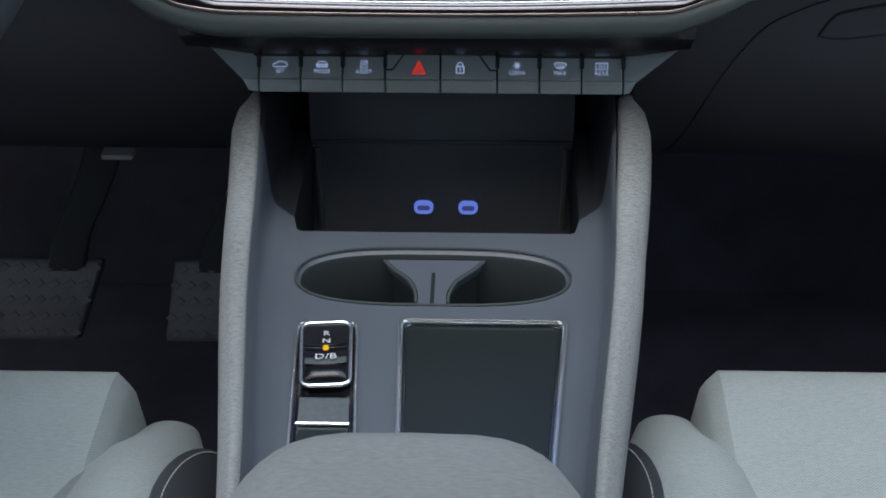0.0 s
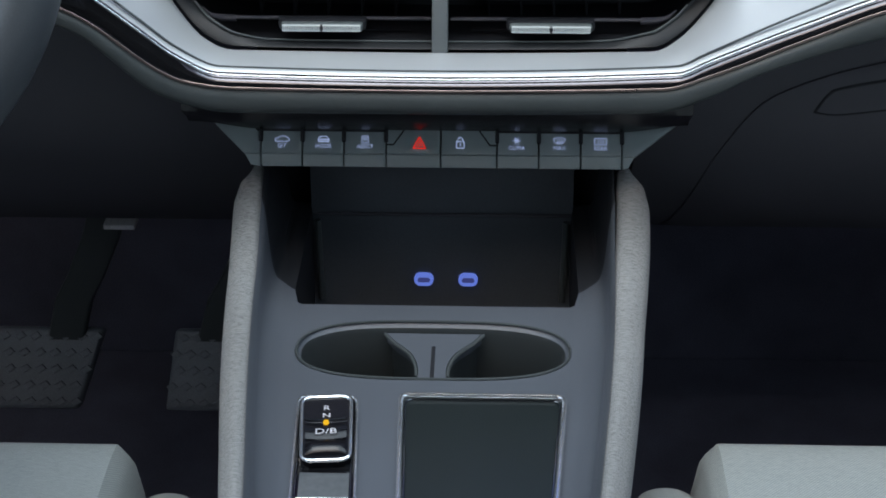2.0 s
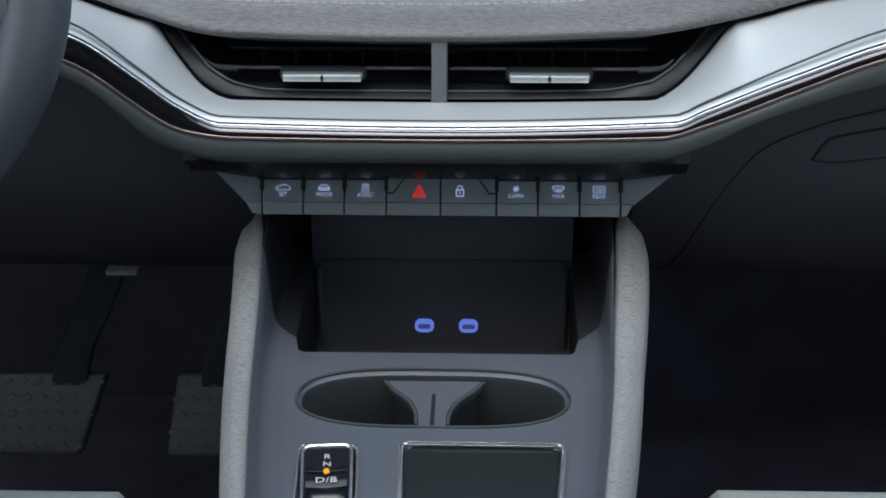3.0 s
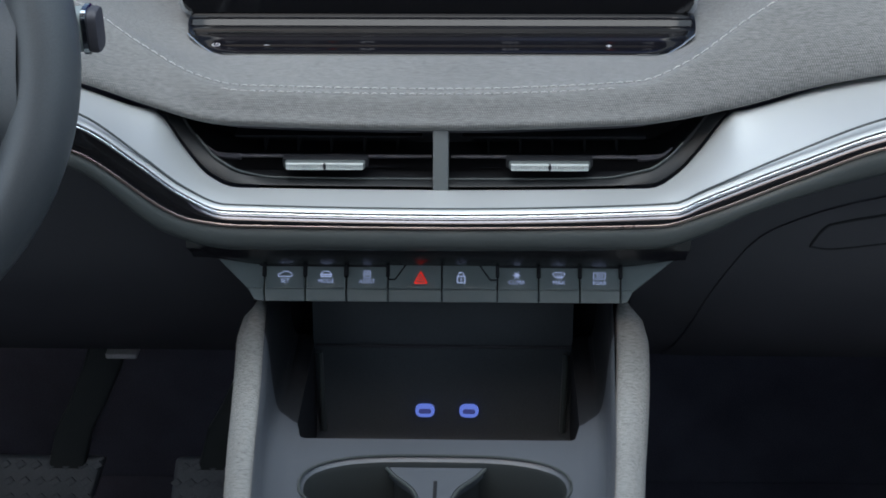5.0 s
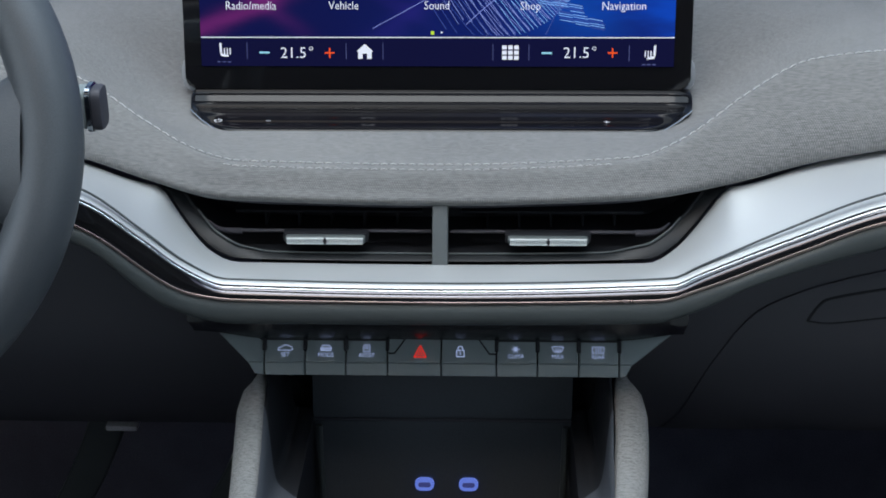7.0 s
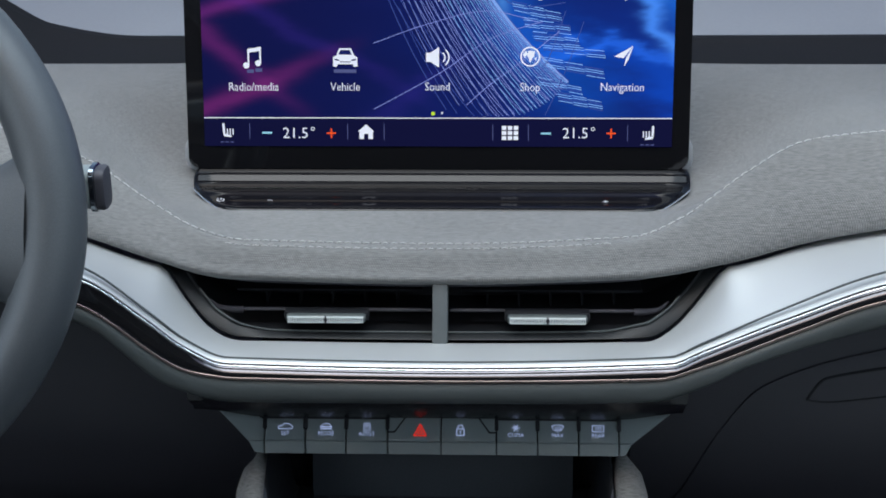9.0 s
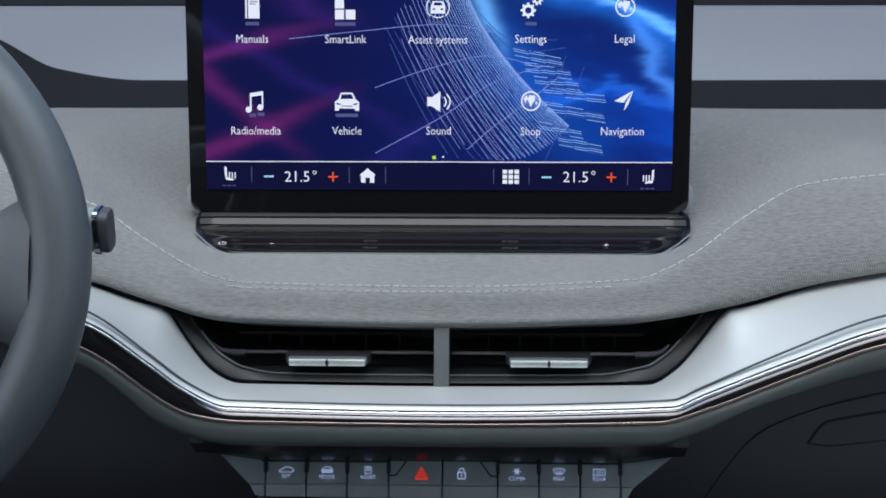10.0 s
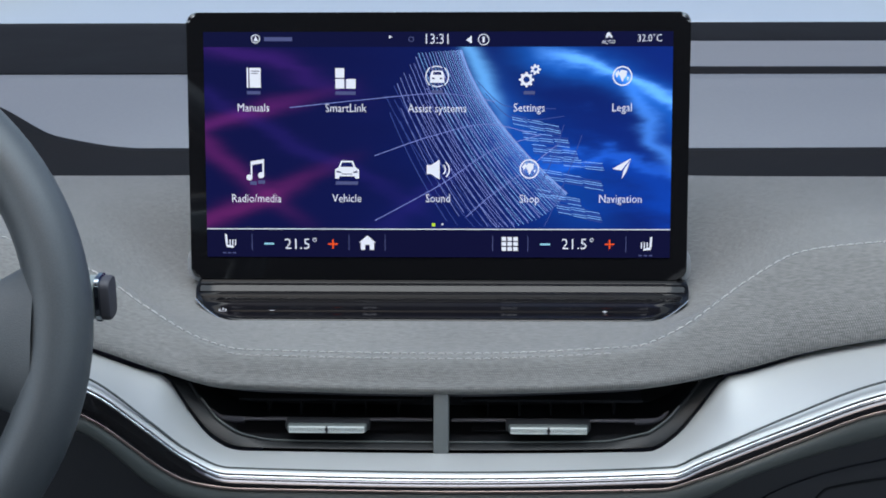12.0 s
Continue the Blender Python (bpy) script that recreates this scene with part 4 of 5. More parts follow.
for ya, yb in ((0.55, Y0), (Y1, 0.957)):
    n = 12
    rows = []
    for k in range(n + 1):
        y = ya + (yb - ya) * k / n
        rows.append([(flat_x(y) * (i / 8 - 1), y, Z0) for i in range(17)])
    loft(rows, bm=bm)
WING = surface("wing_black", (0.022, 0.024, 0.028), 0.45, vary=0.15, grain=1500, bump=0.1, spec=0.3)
part("top_panel", bm, CONSOLE, console, "slate grey satin top panel")
for s in (-1, 1):
    for y in (Y0, Y1):
        part("panel_web", box((min(s * 0.058, s * (flat_x(y) + 0.004)), y - 0.008, Z0 - 0.003), (max(s * 0.058, s * (flat_x(y) + 0.004)), y + 0.006, Z0 - 0.0003)), CONSOLE, console, smooth=False)
for s in (-1, 1):
    rows = []
    for k in range(57):
        yr = 0.55 + 0.412 * k / 40
        row = []
        for j, f in enumerate((0.0, 0.2, 0.45, 0.8, 1.0)):
            y = min(yr + 0.026 * f * ease((yr - 0.88) / 0.08), 1.075)
            ix, zi = inner_x(y), rail_z(y)
            b = ease((y - 0.957) / 0.012)
            xb = flat_x(y) * (1 - b) + 0.0850 * b
            row.append(((s * xb, y, Z0), (s * (xb * 0.55 + (ix - 0.004) * 0.45), y, Z0 + 0.0012), (s * (ix - 0.005), y, Z0 + 0.007), (s * (ix - 0.0015), y, zi - 0.006), (s * (ix + 0.001), y, zi - 0.001))[j])
        rows.append(spline(row, 4))
    part("side_lining", loft(rows[:42]), CONSOLE, console, "slate grey curved inner lining")
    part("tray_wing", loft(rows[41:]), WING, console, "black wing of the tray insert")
    rows = []
    for k in range(49):
        y = 0.50 + (1.022 - 0.50) * k / 48
        z, i, o = rail_z(y), inner_x(y), outer_x(y)
        if s > 0:
            i, o = i + 0.002 * ease((y - 0.93) / 0.06), o + 0.0035 * ease((y - 0.92) / 0.07)
        pinch = ease((y - 1.004) / 0.018) * 0.006
        z -= ease((y - 1.008) / 0.014) * 0.006
        rows.append(spline([(s * i, y, z - 0.006), (s * (i + 0.002), y, z - 0.001), (s * (i * 0.6 + o * 0.4), y, z + 0.0008), (s * (o - 0.004 - pinch), y, z - 0.002), (s * (o - pinch), y, z - 0.009), (s * (o - pinch + 0.001), y, z - 0.03), (s * (o - pinch), y, z - 0.07)], 4))
    part("side_rail", loft(rows), RAIL_CLOTH, console, "light grey melange cloth rail")
    part("side_skirt", loft([[(s * (outer_x(y) - 0.006), y, 0.47), (s * (outer_x(y) - 0.004), y, 0.25), (s * (outer_x(y) + 0.002), y, 0.0)] for y in (0.45, 0.6, 0.75, 0.9, 1.06)]), DARK, console)

# cup holder well
rows = []
for z, g in ((Z0 - 0.003, 0.0), (Z0 - 0.006, -0.0012), (Z0 - 0.035, -0.003), (Z0 - 0.062, -0.006), (Z0 - 0.066, -0.012)):
    rows.append([(*oval(k, g), z) for k in range(N)])
WELL = surface("well_plastic", (0.036, 0.042, 0.043), 0.45, vary=0.1, grain=2000, bump=0.1)
cup = part("cup_well", loft(rows, True), WELL, console, "dark double cup holder well")
part("well_floor", prism([oval(k, -0.012) for k in range(N)], Z0 - 0.070, Z0 - 0.066), DARK, cup)
side = spline([(0.0275, CUP_Y + 0.0225, 0), (0.022, CUP_Y + 0.014, 0), (0.012, CUP_Y + 0.002, 0), (0.0078, CUP_Y - 0.012, 0), (0.0085, CUP_Y - 0.026, 0)], 5)
outline = [(p.x, p.y) for p in side] + [(-p.x, p.y) for p in reversed(side)]
div = part("cup_divider", prism(outline, Z0 - 0.0115, Z0 - 0.0045, None, None, 0.0012), CONSOLE, cup, "slate grey waisted divider")
part("divider_foot", prism([(x * 0.9, y) for x, y in outline], Z0 - 0.066, Z0 - 0.0115), WELL, div)
for s in (-1, 1):
    part("grip_edge", tube([(s * (p.x + 0.0012), p.y, Z0 - 0.0056) for p in side[:18]], 0.0011, 6), ROLL, div)
part("slot", box((-0.0010, CUP_Y - 0.024, Z0 - 0.02), (0.0012, CUP_Y + 0.009, Z0 - 0.0040), 0.0003, 1), BLACK, div)
path = [(*oval(k, 0.0022), Z0 + 0.0002) for k in range(N)] 
part("well_rim", tube(path + path[:2], 0.0008, 6), ROLL, cup)

# open tray with two sockets, below the buttons
tray = part("phone_tray", loft([spline([(x, 0.9568, Z0 - 0.0022), (x, 0.960, Z0 - 0.0034), (x, 0.9630, Z0 - 0.009), (x, 0.975, 0.452), (x, 1.0, 0.440), (x, 1.040, 0.438), (x, 1.054, 0.444), (x, 1.062, 0.47), (x, 1.068, 0.512), (x, 1.075, 0.56), (x, 1.06, 0.60)], 4)
                                for x in [i * 0.00428 - 0.0856 for i in range(41)]]), surface("tray_plastic", (0.075, 0.084, 0.096), 0.35, vary=0.2, grain=1200, bump=0.1), console, "black recessed tray below the switches")
for s in (-1, 1):
    part("tray_side", loft([spline([(s * 0.0850, 0.9565, z), (s * 0.0855, 0.98, z), (s * 0.0858, 1.03, z), (s * 0.0850, 1.066, z)], 3) for z in (0.43, 0.46, 0.49, Z0)]), BLACK, tray)
    corner = [(s * 0.0853, 0.9560), (s * 0.0853, 0.9670)] + [(s * (0.0753 + 0.0095 * math.sin(a)), 0.9668 - 0.0100 * math.cos(a)) for a in [math.pi / 2 * (1 - k / 8) for k in range(9)]]
    part("opening_corner", prism(corner[:: -s], Z0 - 0.012, Z0 - 0.0004), CONSOLE, tray, smooth=False)
    part("tray_corner", tube([(s * 0.0800, 1.055, 0.448), (s * 0.0805, 1.058, 0.475), (s * 0.0812, 1.061, 0.506)], 0.0022, 8), ROLL, tray)
for s in (-1, 1):
    part("cavity_wall", box((min(s * 0.1085, s * 0.1125), 1.024, 0.43), (max(s * 0.1085, s * 0.1125), 1.09, 0.612), 0.001), BLACK, tray)
part("cavity_back", loft([[(x, 1.085, 0.42), (x, 1.087, 0.52), (x, 1.085, 0.62), (x, 1.02, 0.606)] for x in (-0.115, -0.05, 0.0, 0.05, 0.115)]), BLACK, tray)
part("tray_lip", tube([(-0.084 + 0.17 * k / 10, 1.0655, 0.508) for k in range(11)], 0.0012, 6), DARK, tray)
UM = Matrix.Translation((0, 1.0585, 0.462)) @ Euler((radians(76), 0, 0)).to_matrix().to_4x4()
for x in (-0.012, 0.0175):
    u = part("usb_socket", prism(round_rect(x - 0.0064, -0.0043, x + 0.0064, 0.0043, 0.0041), -0.002, 0.0012, UM), USB_LIT, tray, "blue-lit oval charging socket")
    part("socket_mouth", prism(round_rect(x - 0.0042, -0.0016, x + 0.0042, 0.0016, 0.0015), 0.0012, 0.0018, UM), glow("dim_blue_socket", (0.05, 0.06, 0.22), 0.8), u)

# gear selector plate and lever
def outline_of(x0, x1, y0, y1, la, lb, r=0.0045):
    """Open-ended frame path: two sides that lean by la and lb per metre towards the seats, and a rounded far end."""
    def xa(y): return x0 + la * (y1 - y)
    def xb(y): return x1 + lb * (y1 - y)
    arc = [math.pi / 2 * k / 5 for k in range(6)]
    return [(xa(y0), y0)] + [(xa(y1) + r - r * math.cos(a), y1 - r + r * math.sin(a)) for a in arc] + [(xb(y1) - r + r * math.sin(a), y1 - r + r * math.cos(a)) for a in arc] + [(xb(y0), y0)]
def frame_bars(path, wid, z, h, mat, parent, name, label=""):
    return part(name, tube([(x, y, z) for x, y in path], wid, 10, None, h), mat, parent, label)
SEL = (0.059, 0.064)
selector = thing("gear_selector", (-0.054, 0.82, Z0), "chrome-framed glossy black gear selector", "gear selector")
part("plate", prism(outline_of(-0.0695, -0.0390, 0.700, 0.8655, *SEL), Z0 - 0.004, Z0 + 0.0012), GLOSS, selector, "piano black plate", smooth=False)
frame_bars(outline_of(-0.0700, -0.0385, 0.700, 0.8660, *SEL), 0.0010, Z0 + 0.0016, 1.6, CHROME, selector, "chrome_frame")
frame_bars(outline_of(-0.0678, -0.0407, 0.700, 0.8638, *SEL), 0.0005, Z0 + 0.0018, 1.6, DCHROME, selector, "inner_frame")
LEVER = surface("lever_black", (0.008, 0.008, 0.010), 0.16, vary=0.1, grain=500, bump=0.0, spec=0.35)
LM = Matrix.Translation((-0.0517, 0.8300, Z0 + 0.0080)) @ Euler((radians(5), 0, radians(4.6))).to_matrix().to_4x4()
lever_line = [(x * (1 + 1.2 * y), y) for x, y in round_rect(-0.0126, -0.0202, 0.0126, 0.0262, 0.0050)]
lever = part("lever", prism(lever_line, -0.012, -0.0008, LM, None, 0.0014), LEVER, selector, "rounded glossy selector rocker", smooth=False)
part("lever_trim", tube([LM @ Vector((x, y, -0.0006)) for x, y in lever_line + lever_line[:2]], 0.0009, 8), CHROME, lever, "chrome surround")
rows = []
for k in range(13):
    a = k / 12
    rows.append([LM @ Vector((-0.0104 + 0.0208 * j / 10, -0.0172 + 0.0118 * a, -0.001 + 0.0030 * math.sin(math.pi * a) ** 0.7 * (1 - 0.5 * (j / 5 - 1) ** 6))) for j in range(11)])
part("finger_ridge", loft(rows), LEVER, lever)
rows = []
for k in range(9):
    a = k / 8
    rows.append([LM @ Vector((-0.0106 + 0.0212 * j / 8, -0.0052 + 0.0135 * a, -0.0006 + 0.0012 * math.sin(math.pi * a) + 0.0010 * (j / 4 - 1) ** 2)) for j in range(9)])
part("rocker_face", loft(rows), LEVER, lever)
part("lever_step", tube([LM @ Vector((-0.0104 + 0.0208 * k / 8, 0.0083, 0.0002 + 0.0010 * (k / 4 - 1) ** 2)) for k in range(9)], 0.00035, 6), DCHROME, lever)
lettering("lettering", "R", 0.0048, 0.0002, 0.0170, LM, WHITE_LIT, lever, 0.0002, sx=1.25)
lettering("lettering", "N", 0.0048, 0.0002, 0.0114, LM, WHITE_LIT, lever, 0.0002, sx=1.25)
lettering("lettering", "D/B", 0.0054, 0.0, -0.0014, LM, WHITE_LIT, lever, 0.0014, sx=1.35)
part("position_lamp", prism(disc(0.0, 0.0056, 0.0015, 14), 0.0, 0.0014, LM), AMBER_LIT, lever, smooth=False)
def lean(x, y): return (x + 0.062 * (0.866 - y), y)
part("smoked_ramp", loft([[(*lean(-0.0665 + 0.0250 * j / 6, y), z) for j in range(7)] for y, z in ((0.8070, Z0 + 0.0006), (0.8040, Z0 + 0.0018), (0.7960, Z0 + 0.0030), (0.7842, Z0 + 0.0034))]), surface("smoked_ramp_plastic", (0.115, 0.125, 0.132), 0.28, vary=0.25, grain=300, bump=0.0), selector, "smoked grey ramp")
part("step_edge", tube([(*lean(-0.0672, 0.7832), Z0 + 0.0036), (*lean(-0.0412, 0.7832), Z0 + 0.0036)], 0.0008, 8), CHROME, selector, "bright cross bar")
part("lower_panel", prism([lean(-0.0665, 0.700), lean(-0.0415, 0.700), lean(-0.0415, 0.7822), lean(-0.0665, 0.7822)], Z0 - 0.002, Z0 + 0.0024), PAD_GLOSS, selector, smooth=False)

lid = thing("storage_lid", (0.028, 0.81, Z0), "smoked dark lid in a chrome frame on the console", "storage lid")
LID = (0.042, -0.088)
part("panel", prism(outline_of(-0.0145, 0.0715, 0.700, 0.8665, *LID), Z0 - 0.003, Z0 + 0.0016), PAD_GLOSS, lid, "smoked dark panel", smooth=False)
frame_bars(outline_of(-0.0155, 0.0725, 0.700, 0.8685, *LID), 0.0016, Z0 + 0.0020, 1.2, CHROME, lid, "chrome_frame")
frame_bars(outline_of(-0.0128, 0.0698, 0.700, 0.8650, *LID), 0.0006, Z0 + 0.0022, 1.2, DCHROME, lid, "inner_frame")

# ---- armrest ----
armrest = thing("armrest", (0, 0.55, 0.50), "grey cloth armrest pad behind the console", "armrest")
rows = []
for z, g in ((0.535, -0.010), (0.545, -0.003), (0.560, 0.0), (0.580, -0.001), (0.590, -0.006), (0.595, -0.016), (0.597, -0.032)):
    row = []
    for k in range(48):
        a = 2 * math.pi * k / 48
        c, s = math.cos(a), math.sin(a)
        row.append((0.0 + math.copysign(abs(c) ** 0.5, c) * (0.081 + g), 0.552 + math.copysign(abs(s) ** 0.62, s) * (0.145 + g), z + 0.001))
    rows.append(row)
bm = loft(rows, True)
bm.faces.new([v for v in bm.verts[-48:]])
part("pad", bm, ARM_CLOTH, armrest, "grey cloth pad")
part("body", box((-0.068, 0.40, 0.30), (0.068, 0.66, 0.538), 0.01), DARK, armrest)

# ---- front seats ----
def seat(side, name):
    """A seat cushion with its bolster; side: -1 or 1 of the car."""
    s = side
    ob = thing(name, (s * 0.33, 0.7, 0.0), "light grey cloth car seat cushion with dark leather bolster patch", "car seat", "front seats")
    rows = []
    drop, back = (0.008, 0.010) if s < 0 else (0.003, 0.003)
    x0, x1, yf = 0.166 if s > 0 else 0.190, 0.50, 0.951 if s > 0 else 0.941
    for k in range(-3, 49):
        u = max(k, 0) / 48
        x = x0 + (x1 - x0) * u - (0, 0.003, 0.006, 0.007)[max(-k, 0)]
        e = ease((u + 0.015) / 0.03) * ease((1 - u) / 0.10)
        top = 0.408 + 0.012 * e - (0, 0.006, 0.03, 0.15)[max(-k, 0)]
        rows.append(spline([(s * x, 0.40, top - 0.02), (s * x, 0.60, top - 0.014), (s * x, 0.80, top - 0.003), (s * x, yf - 0.05, top), (s * x, yf - 0.012 - 0.004 * (1 - e), top - 0.001), (s * x, yf - 0.006 * (1 - e), top - 0.012), (s * x, yf - 0.008, top - 0.06), (s * x, yf - 0.05, 0.24)], 4))
    part("cushion", loft(rows), SEAT_CLOTH, ob, "light grey woven cushion")
    rows = []
    for k in range(21):
        a = k / 20
        y = 0.40 + 0.540 * a
        t = 1 - ease((a - 0.80) / 0.20) if a > 0.80 else 1.0
        t = max(t, 0.02) ** 0.5
        cx, rx, rz = x0 - 0.024, 0.053 * (0.25 + 0.75 * t), 0.059 * t + 0.004
        rows.append([(s * (cx + rx * math.cos(q) * (1.0 if math.cos(q) > 0 else 0.92)), y - back * a, 0.380 - drop + rz * math.sin(q)) for q in [math.pi * j / 14 - 0.55 * (1 - j / 7) * 0 for j in range(15)]] + [(s * (cx - rx * 0.9), y, 0.25)])
    part("bolster", loft(rows, caps=False), SEAT_CLOTH, ob, "light grey woven bolster")
    rows = []
    for k in range(33):
        a = 1 - (1 - k / 32) ** 2.2
        y = 0.40 + (0.498 - back) * a
        lim = 0.62 * (1 - 0.55 * ease((a - 0.86) / 0.14) if a > 0.86 else 1.0)
        cx = x0 - 0.024
        tail = math.sqrt(max(0.0, 1 - max(0.0, (a - 0.84) / 0.16) ** 2))
        rows.append([(s * (cx + 0.0545 * math.cos(q) * (1.0 if math.cos(q) > 0 else 0.92) * (0.9 + 0.1 * tail)), y, 0.380 - drop + 0.0645 * math.sin(q) * (0.82 + 0.18 * tail)) for q in [math.pi - 0.0 - (0.10 + 1.15 * tail) * j / 10 for j in range(11)]])
    p = part("leather_patch", loft(rows), LEATHER, ob, "dark leather patch with pale stitching")
    bm = bmesh.new()
    edge = [Vector(r[9]) + Vector((0, 0, 0.0006)) for r in rows]
    fine = spline(edge, 10)
    for i in range(0, len(fine) - 2, 3):
        if (fine[i + 2] - fine[i]).length < 1e-4:
            continue
        tube([fine[i], fine[i + 1], fine[i + 2]], 0.00045, 5, bm)
    part("stitching", bm, THREAD, p)
    part("inlay", flat([[(s * (x0 + 0.002), 0.850), (s * (x0 + 0.011), 0.838), (s * (x0 + 0.028), 0.80), (s * (x0 + 0.010), 0.80)]], Matrix.Translation((0, 0, 0.4205))), SEAT_CLOTH_DARK, ob, "grey triangular inlay", smooth=False)
    return ob
seat(-1, "driver_seat")
seat(1, "passenger_seat")

# ---- steering wheel ----
WM = Matrix.Translation((-0.3064, 0.85, 0.7838)) @ Euler((radians(66), 0, 0)).to_matrix().to_4x4()
wheel = thing("steering_wheel", (-0.3064, 0.85, 0.7838), "dark grey leather steering wheel with black spoke switches", "steering wheel")
R, RV = 0.1396, 0.1320
BUTTON_DARK = surface("dark_switch_plastic", (0.03, 0.032, 0.035), 0.35, vary=0.1)
rows = []
for k in range(97):
    a = 2 * math.pi * k / 96
    c, s = math.cos(a), math.sin(a)
    row = []
    for j in range(16):
        b = 2 * math.pi * j / 16
        q = 0.0145 * math.cos(b)
        row.append(WM @ Vector(((R + q) * c, (RV + q) * s, 0.018 * math.sin(b))))
    rows.append(row)
part("rim", loft(rows, True), WHEEL_LEATHER, wheel, "dark grey leather rim")
for s in (-1, 1):
    rows = []
    for k in range(9):
        a = k / 8
        x = s * (0.055 + (R - 0.064) * a)
        top, low = 0.022 + 0.020 * a ** 6, -0.031 - 0.014 * a ** 6
        rows.append([WM @ Vector((x, (top + low) / 2 + (top - low) / 2 * math.cos(q), -0.003 + 0.004 * a + (0.012 + 0.003 * a) * math.sin(q))) for q in [2 * math.pi * j / 20 for j in range(20)]])
    sp = part("spoke", loft(rows, True), WHEEL_LEATHER, wheel)
    edge = [(0.072, 0.013), (0.108, 0.013), (0.1150, 0.0075), (0.1205, -0.003), (0.1225, -0.010), (0.1222, -0.0155), (0.118, -0.0185), (0.072, -0.0190)]
    line = [(s * p.x, p.y) for p in spline([(*p, 0) for p in edge], 4)]
    pod = part("switch_pod", prism(line[:: -s], 0.004, 0.0105, WM, None, 0.0012), GLOSS, wheel, "black switch pod", smooth=False)
    part("pod_trim", tube([WM @ Vector((x, y, 0.0105)) for x, y in line], 0.0007, 8), DCHROME, pod, "chrome trim")
    inner = [(s * (0.096 + (abs(x) - 0.096) * 0.72), -0.003 + (y + 0.003) * 0.70) for x, y in line]
    part("rocker_switch", prism(inner[:: -s], 0.0105, 0.0125, WM, None, 0.0008), BUTTON_DARK, pod, smooth=False)
    part("lower_switch", prism([(s * x, y) for x, y in ((0.072, -0.0200), (0.1235, -0.0190), (0.1245, -0.0215), (0.1240, -0.0262), (0.1190, -0.0275), (0.072, -0.0280))][:: s], 0.003, 0.0095, WM, None, 0.001), BLACK, wheel, smooth=False)
part("hub", prism(round_rect(-0.072, -0.055, 0.072, 0.042, 0.022), -0.02, 0.016, WM, None, 0.008), WHEEL_LEATHER, wheel)
part("column", tube([WM @ Vector((0, 0, -0.02)), WM @ Vector((0, 0, -0.16))], 0.035, 16, None, 1.0, (1, 0, 0)), DARK, wheel)
stalk = thing("column_stalk", (-0.19, 0.93, 0.775), "dark plastic column stalk with a chrome ring", "stalk")
def paddle(xs):
    """Rounded-rectangle sections along the stalk: x, half depth, half height."""
    return loft([[(x, 0.93 + u - (x + 0.165) * 0.06, 0.7735 + v) for u, v in round_rect(-a, -b, a, b, min(a, b) * 0.6, 4)] for x, a, b in xs], True, True)
part("arm", paddle(((-0.30, 0.006, 0.007), (-0.205, 0.0065, 0.0075), (-0.185, 0.0072, 0.0098), (-0.1705, 0.0078, 0.0108))), BUTTON, stalk)
part("ring", paddle(((-0.1712, 0.0080, 0.0112), (-0.1707, 0.0088, 0.0120), (-0.1684, 0.0088, 0.0120), (-0.1678, 0.0080, 0.0112))), DCHROME, stalk, "chrome ring")
part("cap", paddle(((-0.1680, 0.0078, 0.0108), (-0.1648, 0.0080, 0.0110), (-0.1634, 0.0074, 0.0104), (-0.1629, 0.0058, 0.0088))), DARK, stalk)

# ---- pedals and footwell ----
def pedal(name, x0, x1, y, z0, z1, slant, label):
    ob = thing(name, ((x0 + x1) / 2, y, 0.0), label, "pedal")
    m = Matrix.Translation(((x0 + x1) / 2, y, (z0 + z1) / 2)) @ Euler((radians(-28), 0, 0)).to_matrix().to_4x4() @ Matrix(((1, 0, slant, 0), (0, 1, 0, 0), (0, 0, 1, 0), (0, 0, 0, 1)))
    w, h = (x1 - x0) / 2, (z1 - z0) / 2
    pad = part("pedal_pad", box((-w, -0.006, -h), (w, 0.008, h), 0.005, 3, m), PEDAL, ob)
    n = max(3, round(w * 2 / 0.013))
    for i in range(n):
        for k in range(5):
            xx, zz = -w + 2 * w * (i + 0.5 + 0.2 * (-1) ** k) / n, -h + 2 * h * (k + 0.5) / 5
            part("stud", prism([(xx - 0.0052, zz), (xx, zz - 0.0040), (xx + 0.0052, zz), (xx, zz + 0.0040)], 0.0050, 0.0078, m @ Euler((radians(90), 0, 0)).to_matrix().to_4x4(), None, 0.0008), PEDAL, pad, smooth=False)
    part("pedal_arm", loft([[(x + u, y + 0.012 + v, z) for u, v in round_rect(-0.016, -0.006, 0.016, 0.006, 0.003, 3)] for x, z in ((x1 - 0.022, z1 - 0.01), (x1 - 0.010, z1 + 0.03), (x1 + 0.004, z1 + 0.055), (x1 + 0.020, z1 + 0.09), (x1 + 0.033, z1 + 0.125), (x1 + 0.052, 0.478))], True, True), ROLL, ob)
    return ob
pd = pedal("brake_pedal", -0.43, -0.310, 1.25, 0.204, 0.275, 0.33, "broad dark rubber brake pedal in the footwell")
part("pivot", box((-0.280, 1.240, 0.386), (-0.254, 1.256, 0.391), 0.002), SIDELIT_PIVOT, pd, "pivot tip with side light put into its pale colour")
pedal("accelerator_pedal", -0.242, -0.180, 1.25, 0.204, 0.275, 0.13, "dark accelerator pedal in the footwell")

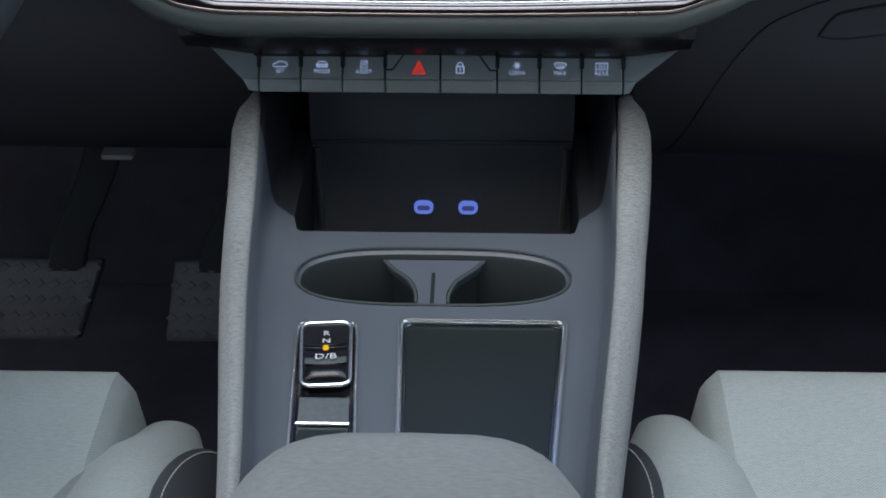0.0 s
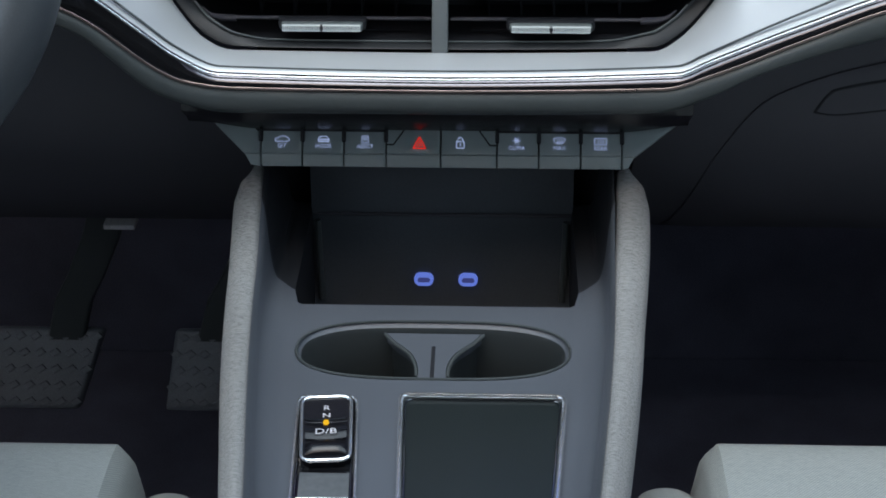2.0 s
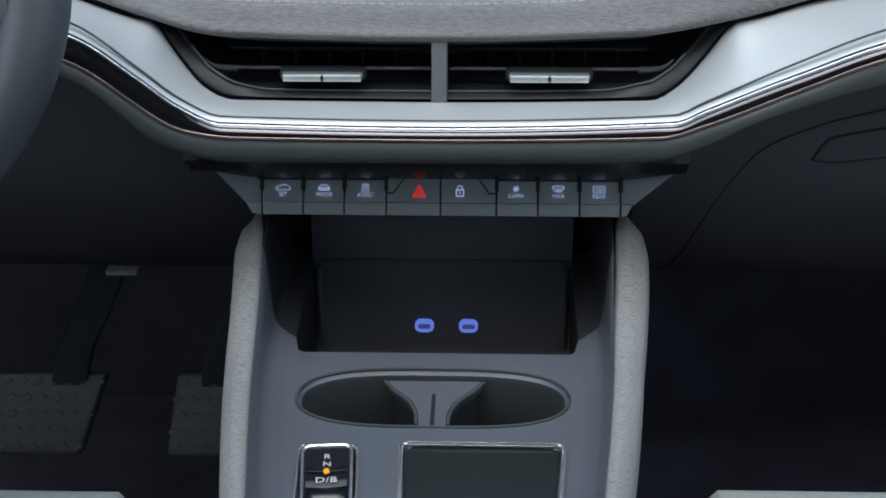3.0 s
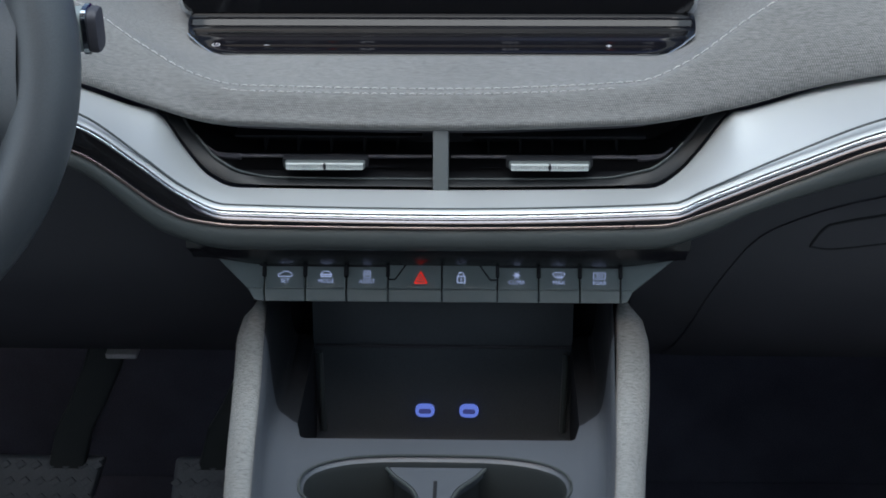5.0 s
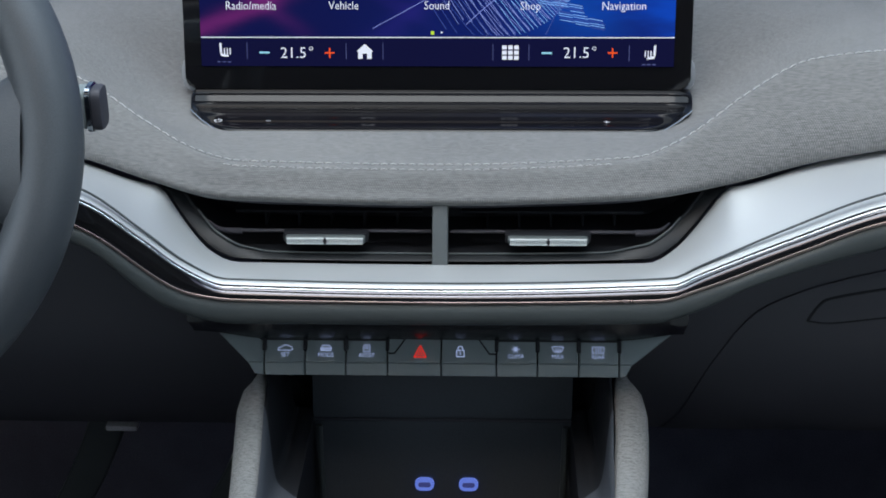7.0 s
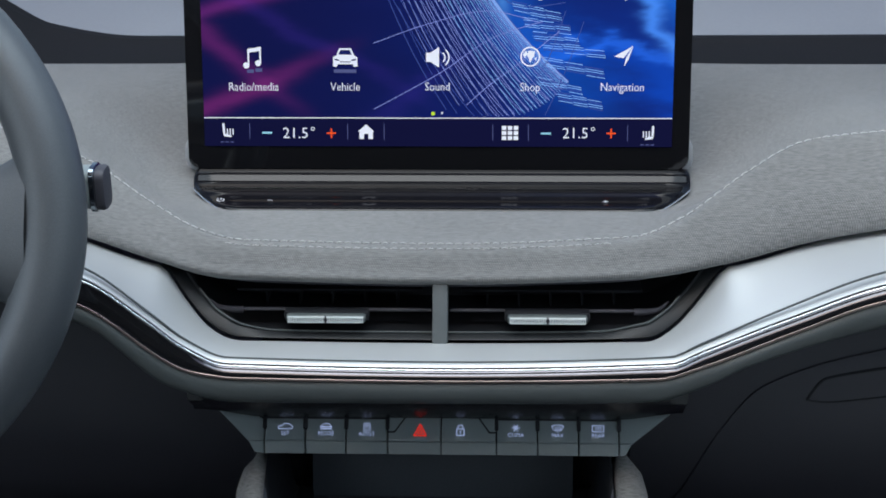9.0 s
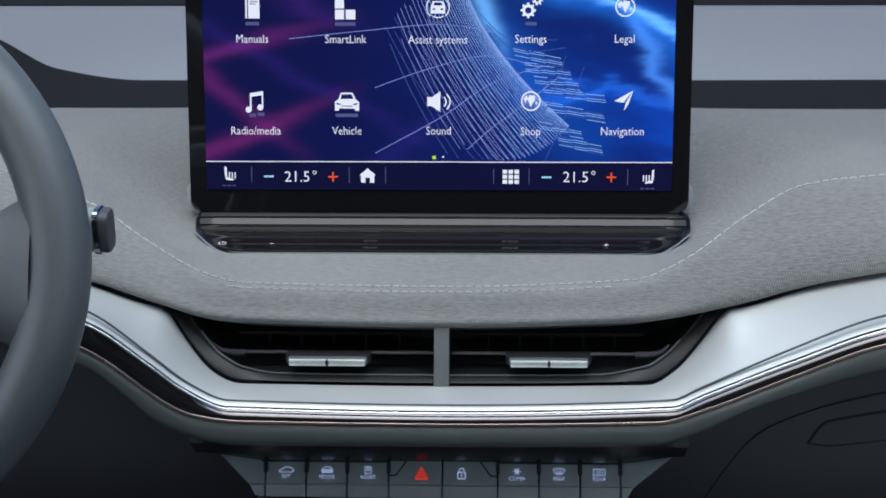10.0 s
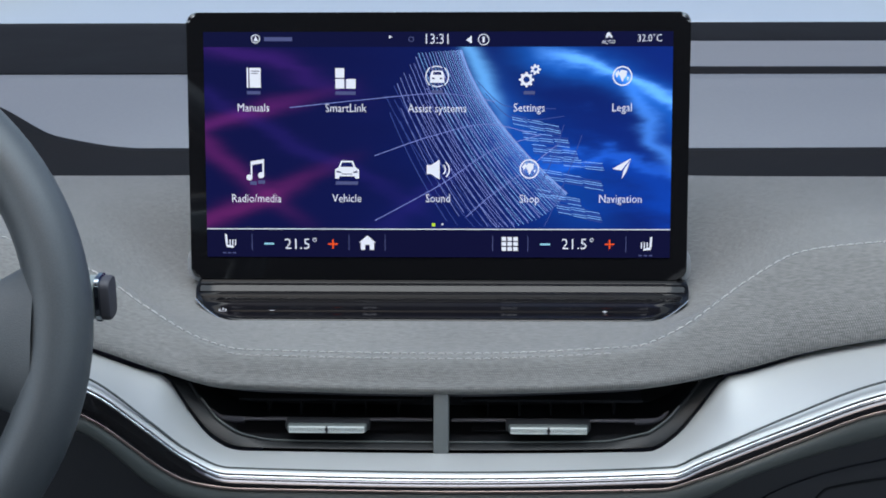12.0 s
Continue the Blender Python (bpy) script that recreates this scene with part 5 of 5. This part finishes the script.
# ---- car body shell ----
structure("floor", box((-0.78, -1.3, -0.03), (0.78, 1.62, 0.0), 0.004), CARPET, "black carpeted car floor", "floor", False)
structure("wall_firewall", box((-0.78, 1.60, 0.0), (0.78, 1.63, 0.70), 0.004), CARPET, "black carpeted footwell front", "wall", False)
for s, n in ((-1, "wall_left"), (1, "wall_right")):
    structure(n, box((min(s * 0.75, s * 0.78), -1.3, 0.0), (max(s * 0.75, s * 0.78), 1.62, 0.82), 0.004), DARK, "dark lower door panels", "wall", False)
    structure("trim", box((min(s * 0.70, s * 0.78), -1.3, 1.18), (max(s * 0.70, s * 0.78), 1.0, 1.36), 0.01), LINER, "grey roof rail", "trim", False)
structure("wall_rear", box((-0.78, -1.33, 0.0), (0.78, -1.30, 1.36), 0.004), LINER, "grey rear wall of the cabin", "wall", False)
structure("ceiling", box((-0.75, -1.3, 1.34), (0.75, 0.39, 1.37), 0.004), LINER, "grey headliner behind the glass roof", "ceiling", False)
structure("ceiling_front", box((-0.75, 1.155, 1.29), (0.75, 1.27, 1.33), 0.01), LINER, "grey headliner strip over the windscreen", "ceiling", False)

# ---- ahead of the windscreen ----
def sheet(y0, y1, x0, x1, z0, z1, drop=0.006):
    return loft([spline([(x, y0 + 0.001, z0 - 0.03), (x, y0, z0 - drop), (x, y0 + 0.006, z0), (x, (y0 + y1) / 2, (z0 + z1) / 2 + 0.002), (x, y1 - 0.005, z1), (x, y1, z1 - 0.02)], 3) for x in [x0 + (x1 - x0) * k / 24 for k in range(25)]])
structure("trim_scuttle", sheet(1.40, 1.665, -0.75, 0.75, 0.735, 0.750), SCUTTLE, "grey scuttle panel below the windscreen", "trim")
structure("trim_cowl_left", sheet(1.668, 1.985, -0.75, 0.05, 0.752, 0.752), RUBBER, "black cowl cover below the windscreen", "trim")
structure("trim_cowl_right", sheet(1.690, 1.85, 0.052, 0.75, 0.752, 0.752), SCUTTLE, "grey cowl cover below the windscreen", "trim")
structure("trim_gap", sheet(1.667, 1.689, 0.052, 0.75, 0.7515, 0.7515), RUBBER, "thin black gap in the cowl", "trim")
structure("trim_seal_right", sheet(1.852, 1.985, 0.052, 0.75, 0.752, 0.752), RUBBER, "black bonnet seal", "trim")
bonnet = thing("bonnet", (0, 2.4, 0.7), "pale blue-grey painted bonnet ahead of the windscreen", "bonnet")
part("skin", loft([[(x, y, 0.752 + 0.03 * math.sin((y - 1.99) * 1.5) - 0.05 * (x / 0.8) ** 4 - 0.12 * ((y - 1.99) / 1.1) ** 3) for x in [i * 0.08 - 0.8 for i in range(21)]] for y in [1.99 + 0.07 * k for k in range(17)]]), PAINT, bonnet)
part("rear_edge", tube([(i * 0.08 - 0.8, 1.992, 0.749 - 0.05 * (i * 0.1 - 1) ** 4) for i in range(21)], 0.004, 8), PAINT, bonnet, "rolled rear edge")
structure("ground", loft([[(x, y, -0.35) for x in (-400, -30, -3, 0, 3, 30, 400)] for y in (-400, -30, -3, 0, 3, 30, 400)]), GROUND, "grey paved ground round the car", "ground", False)
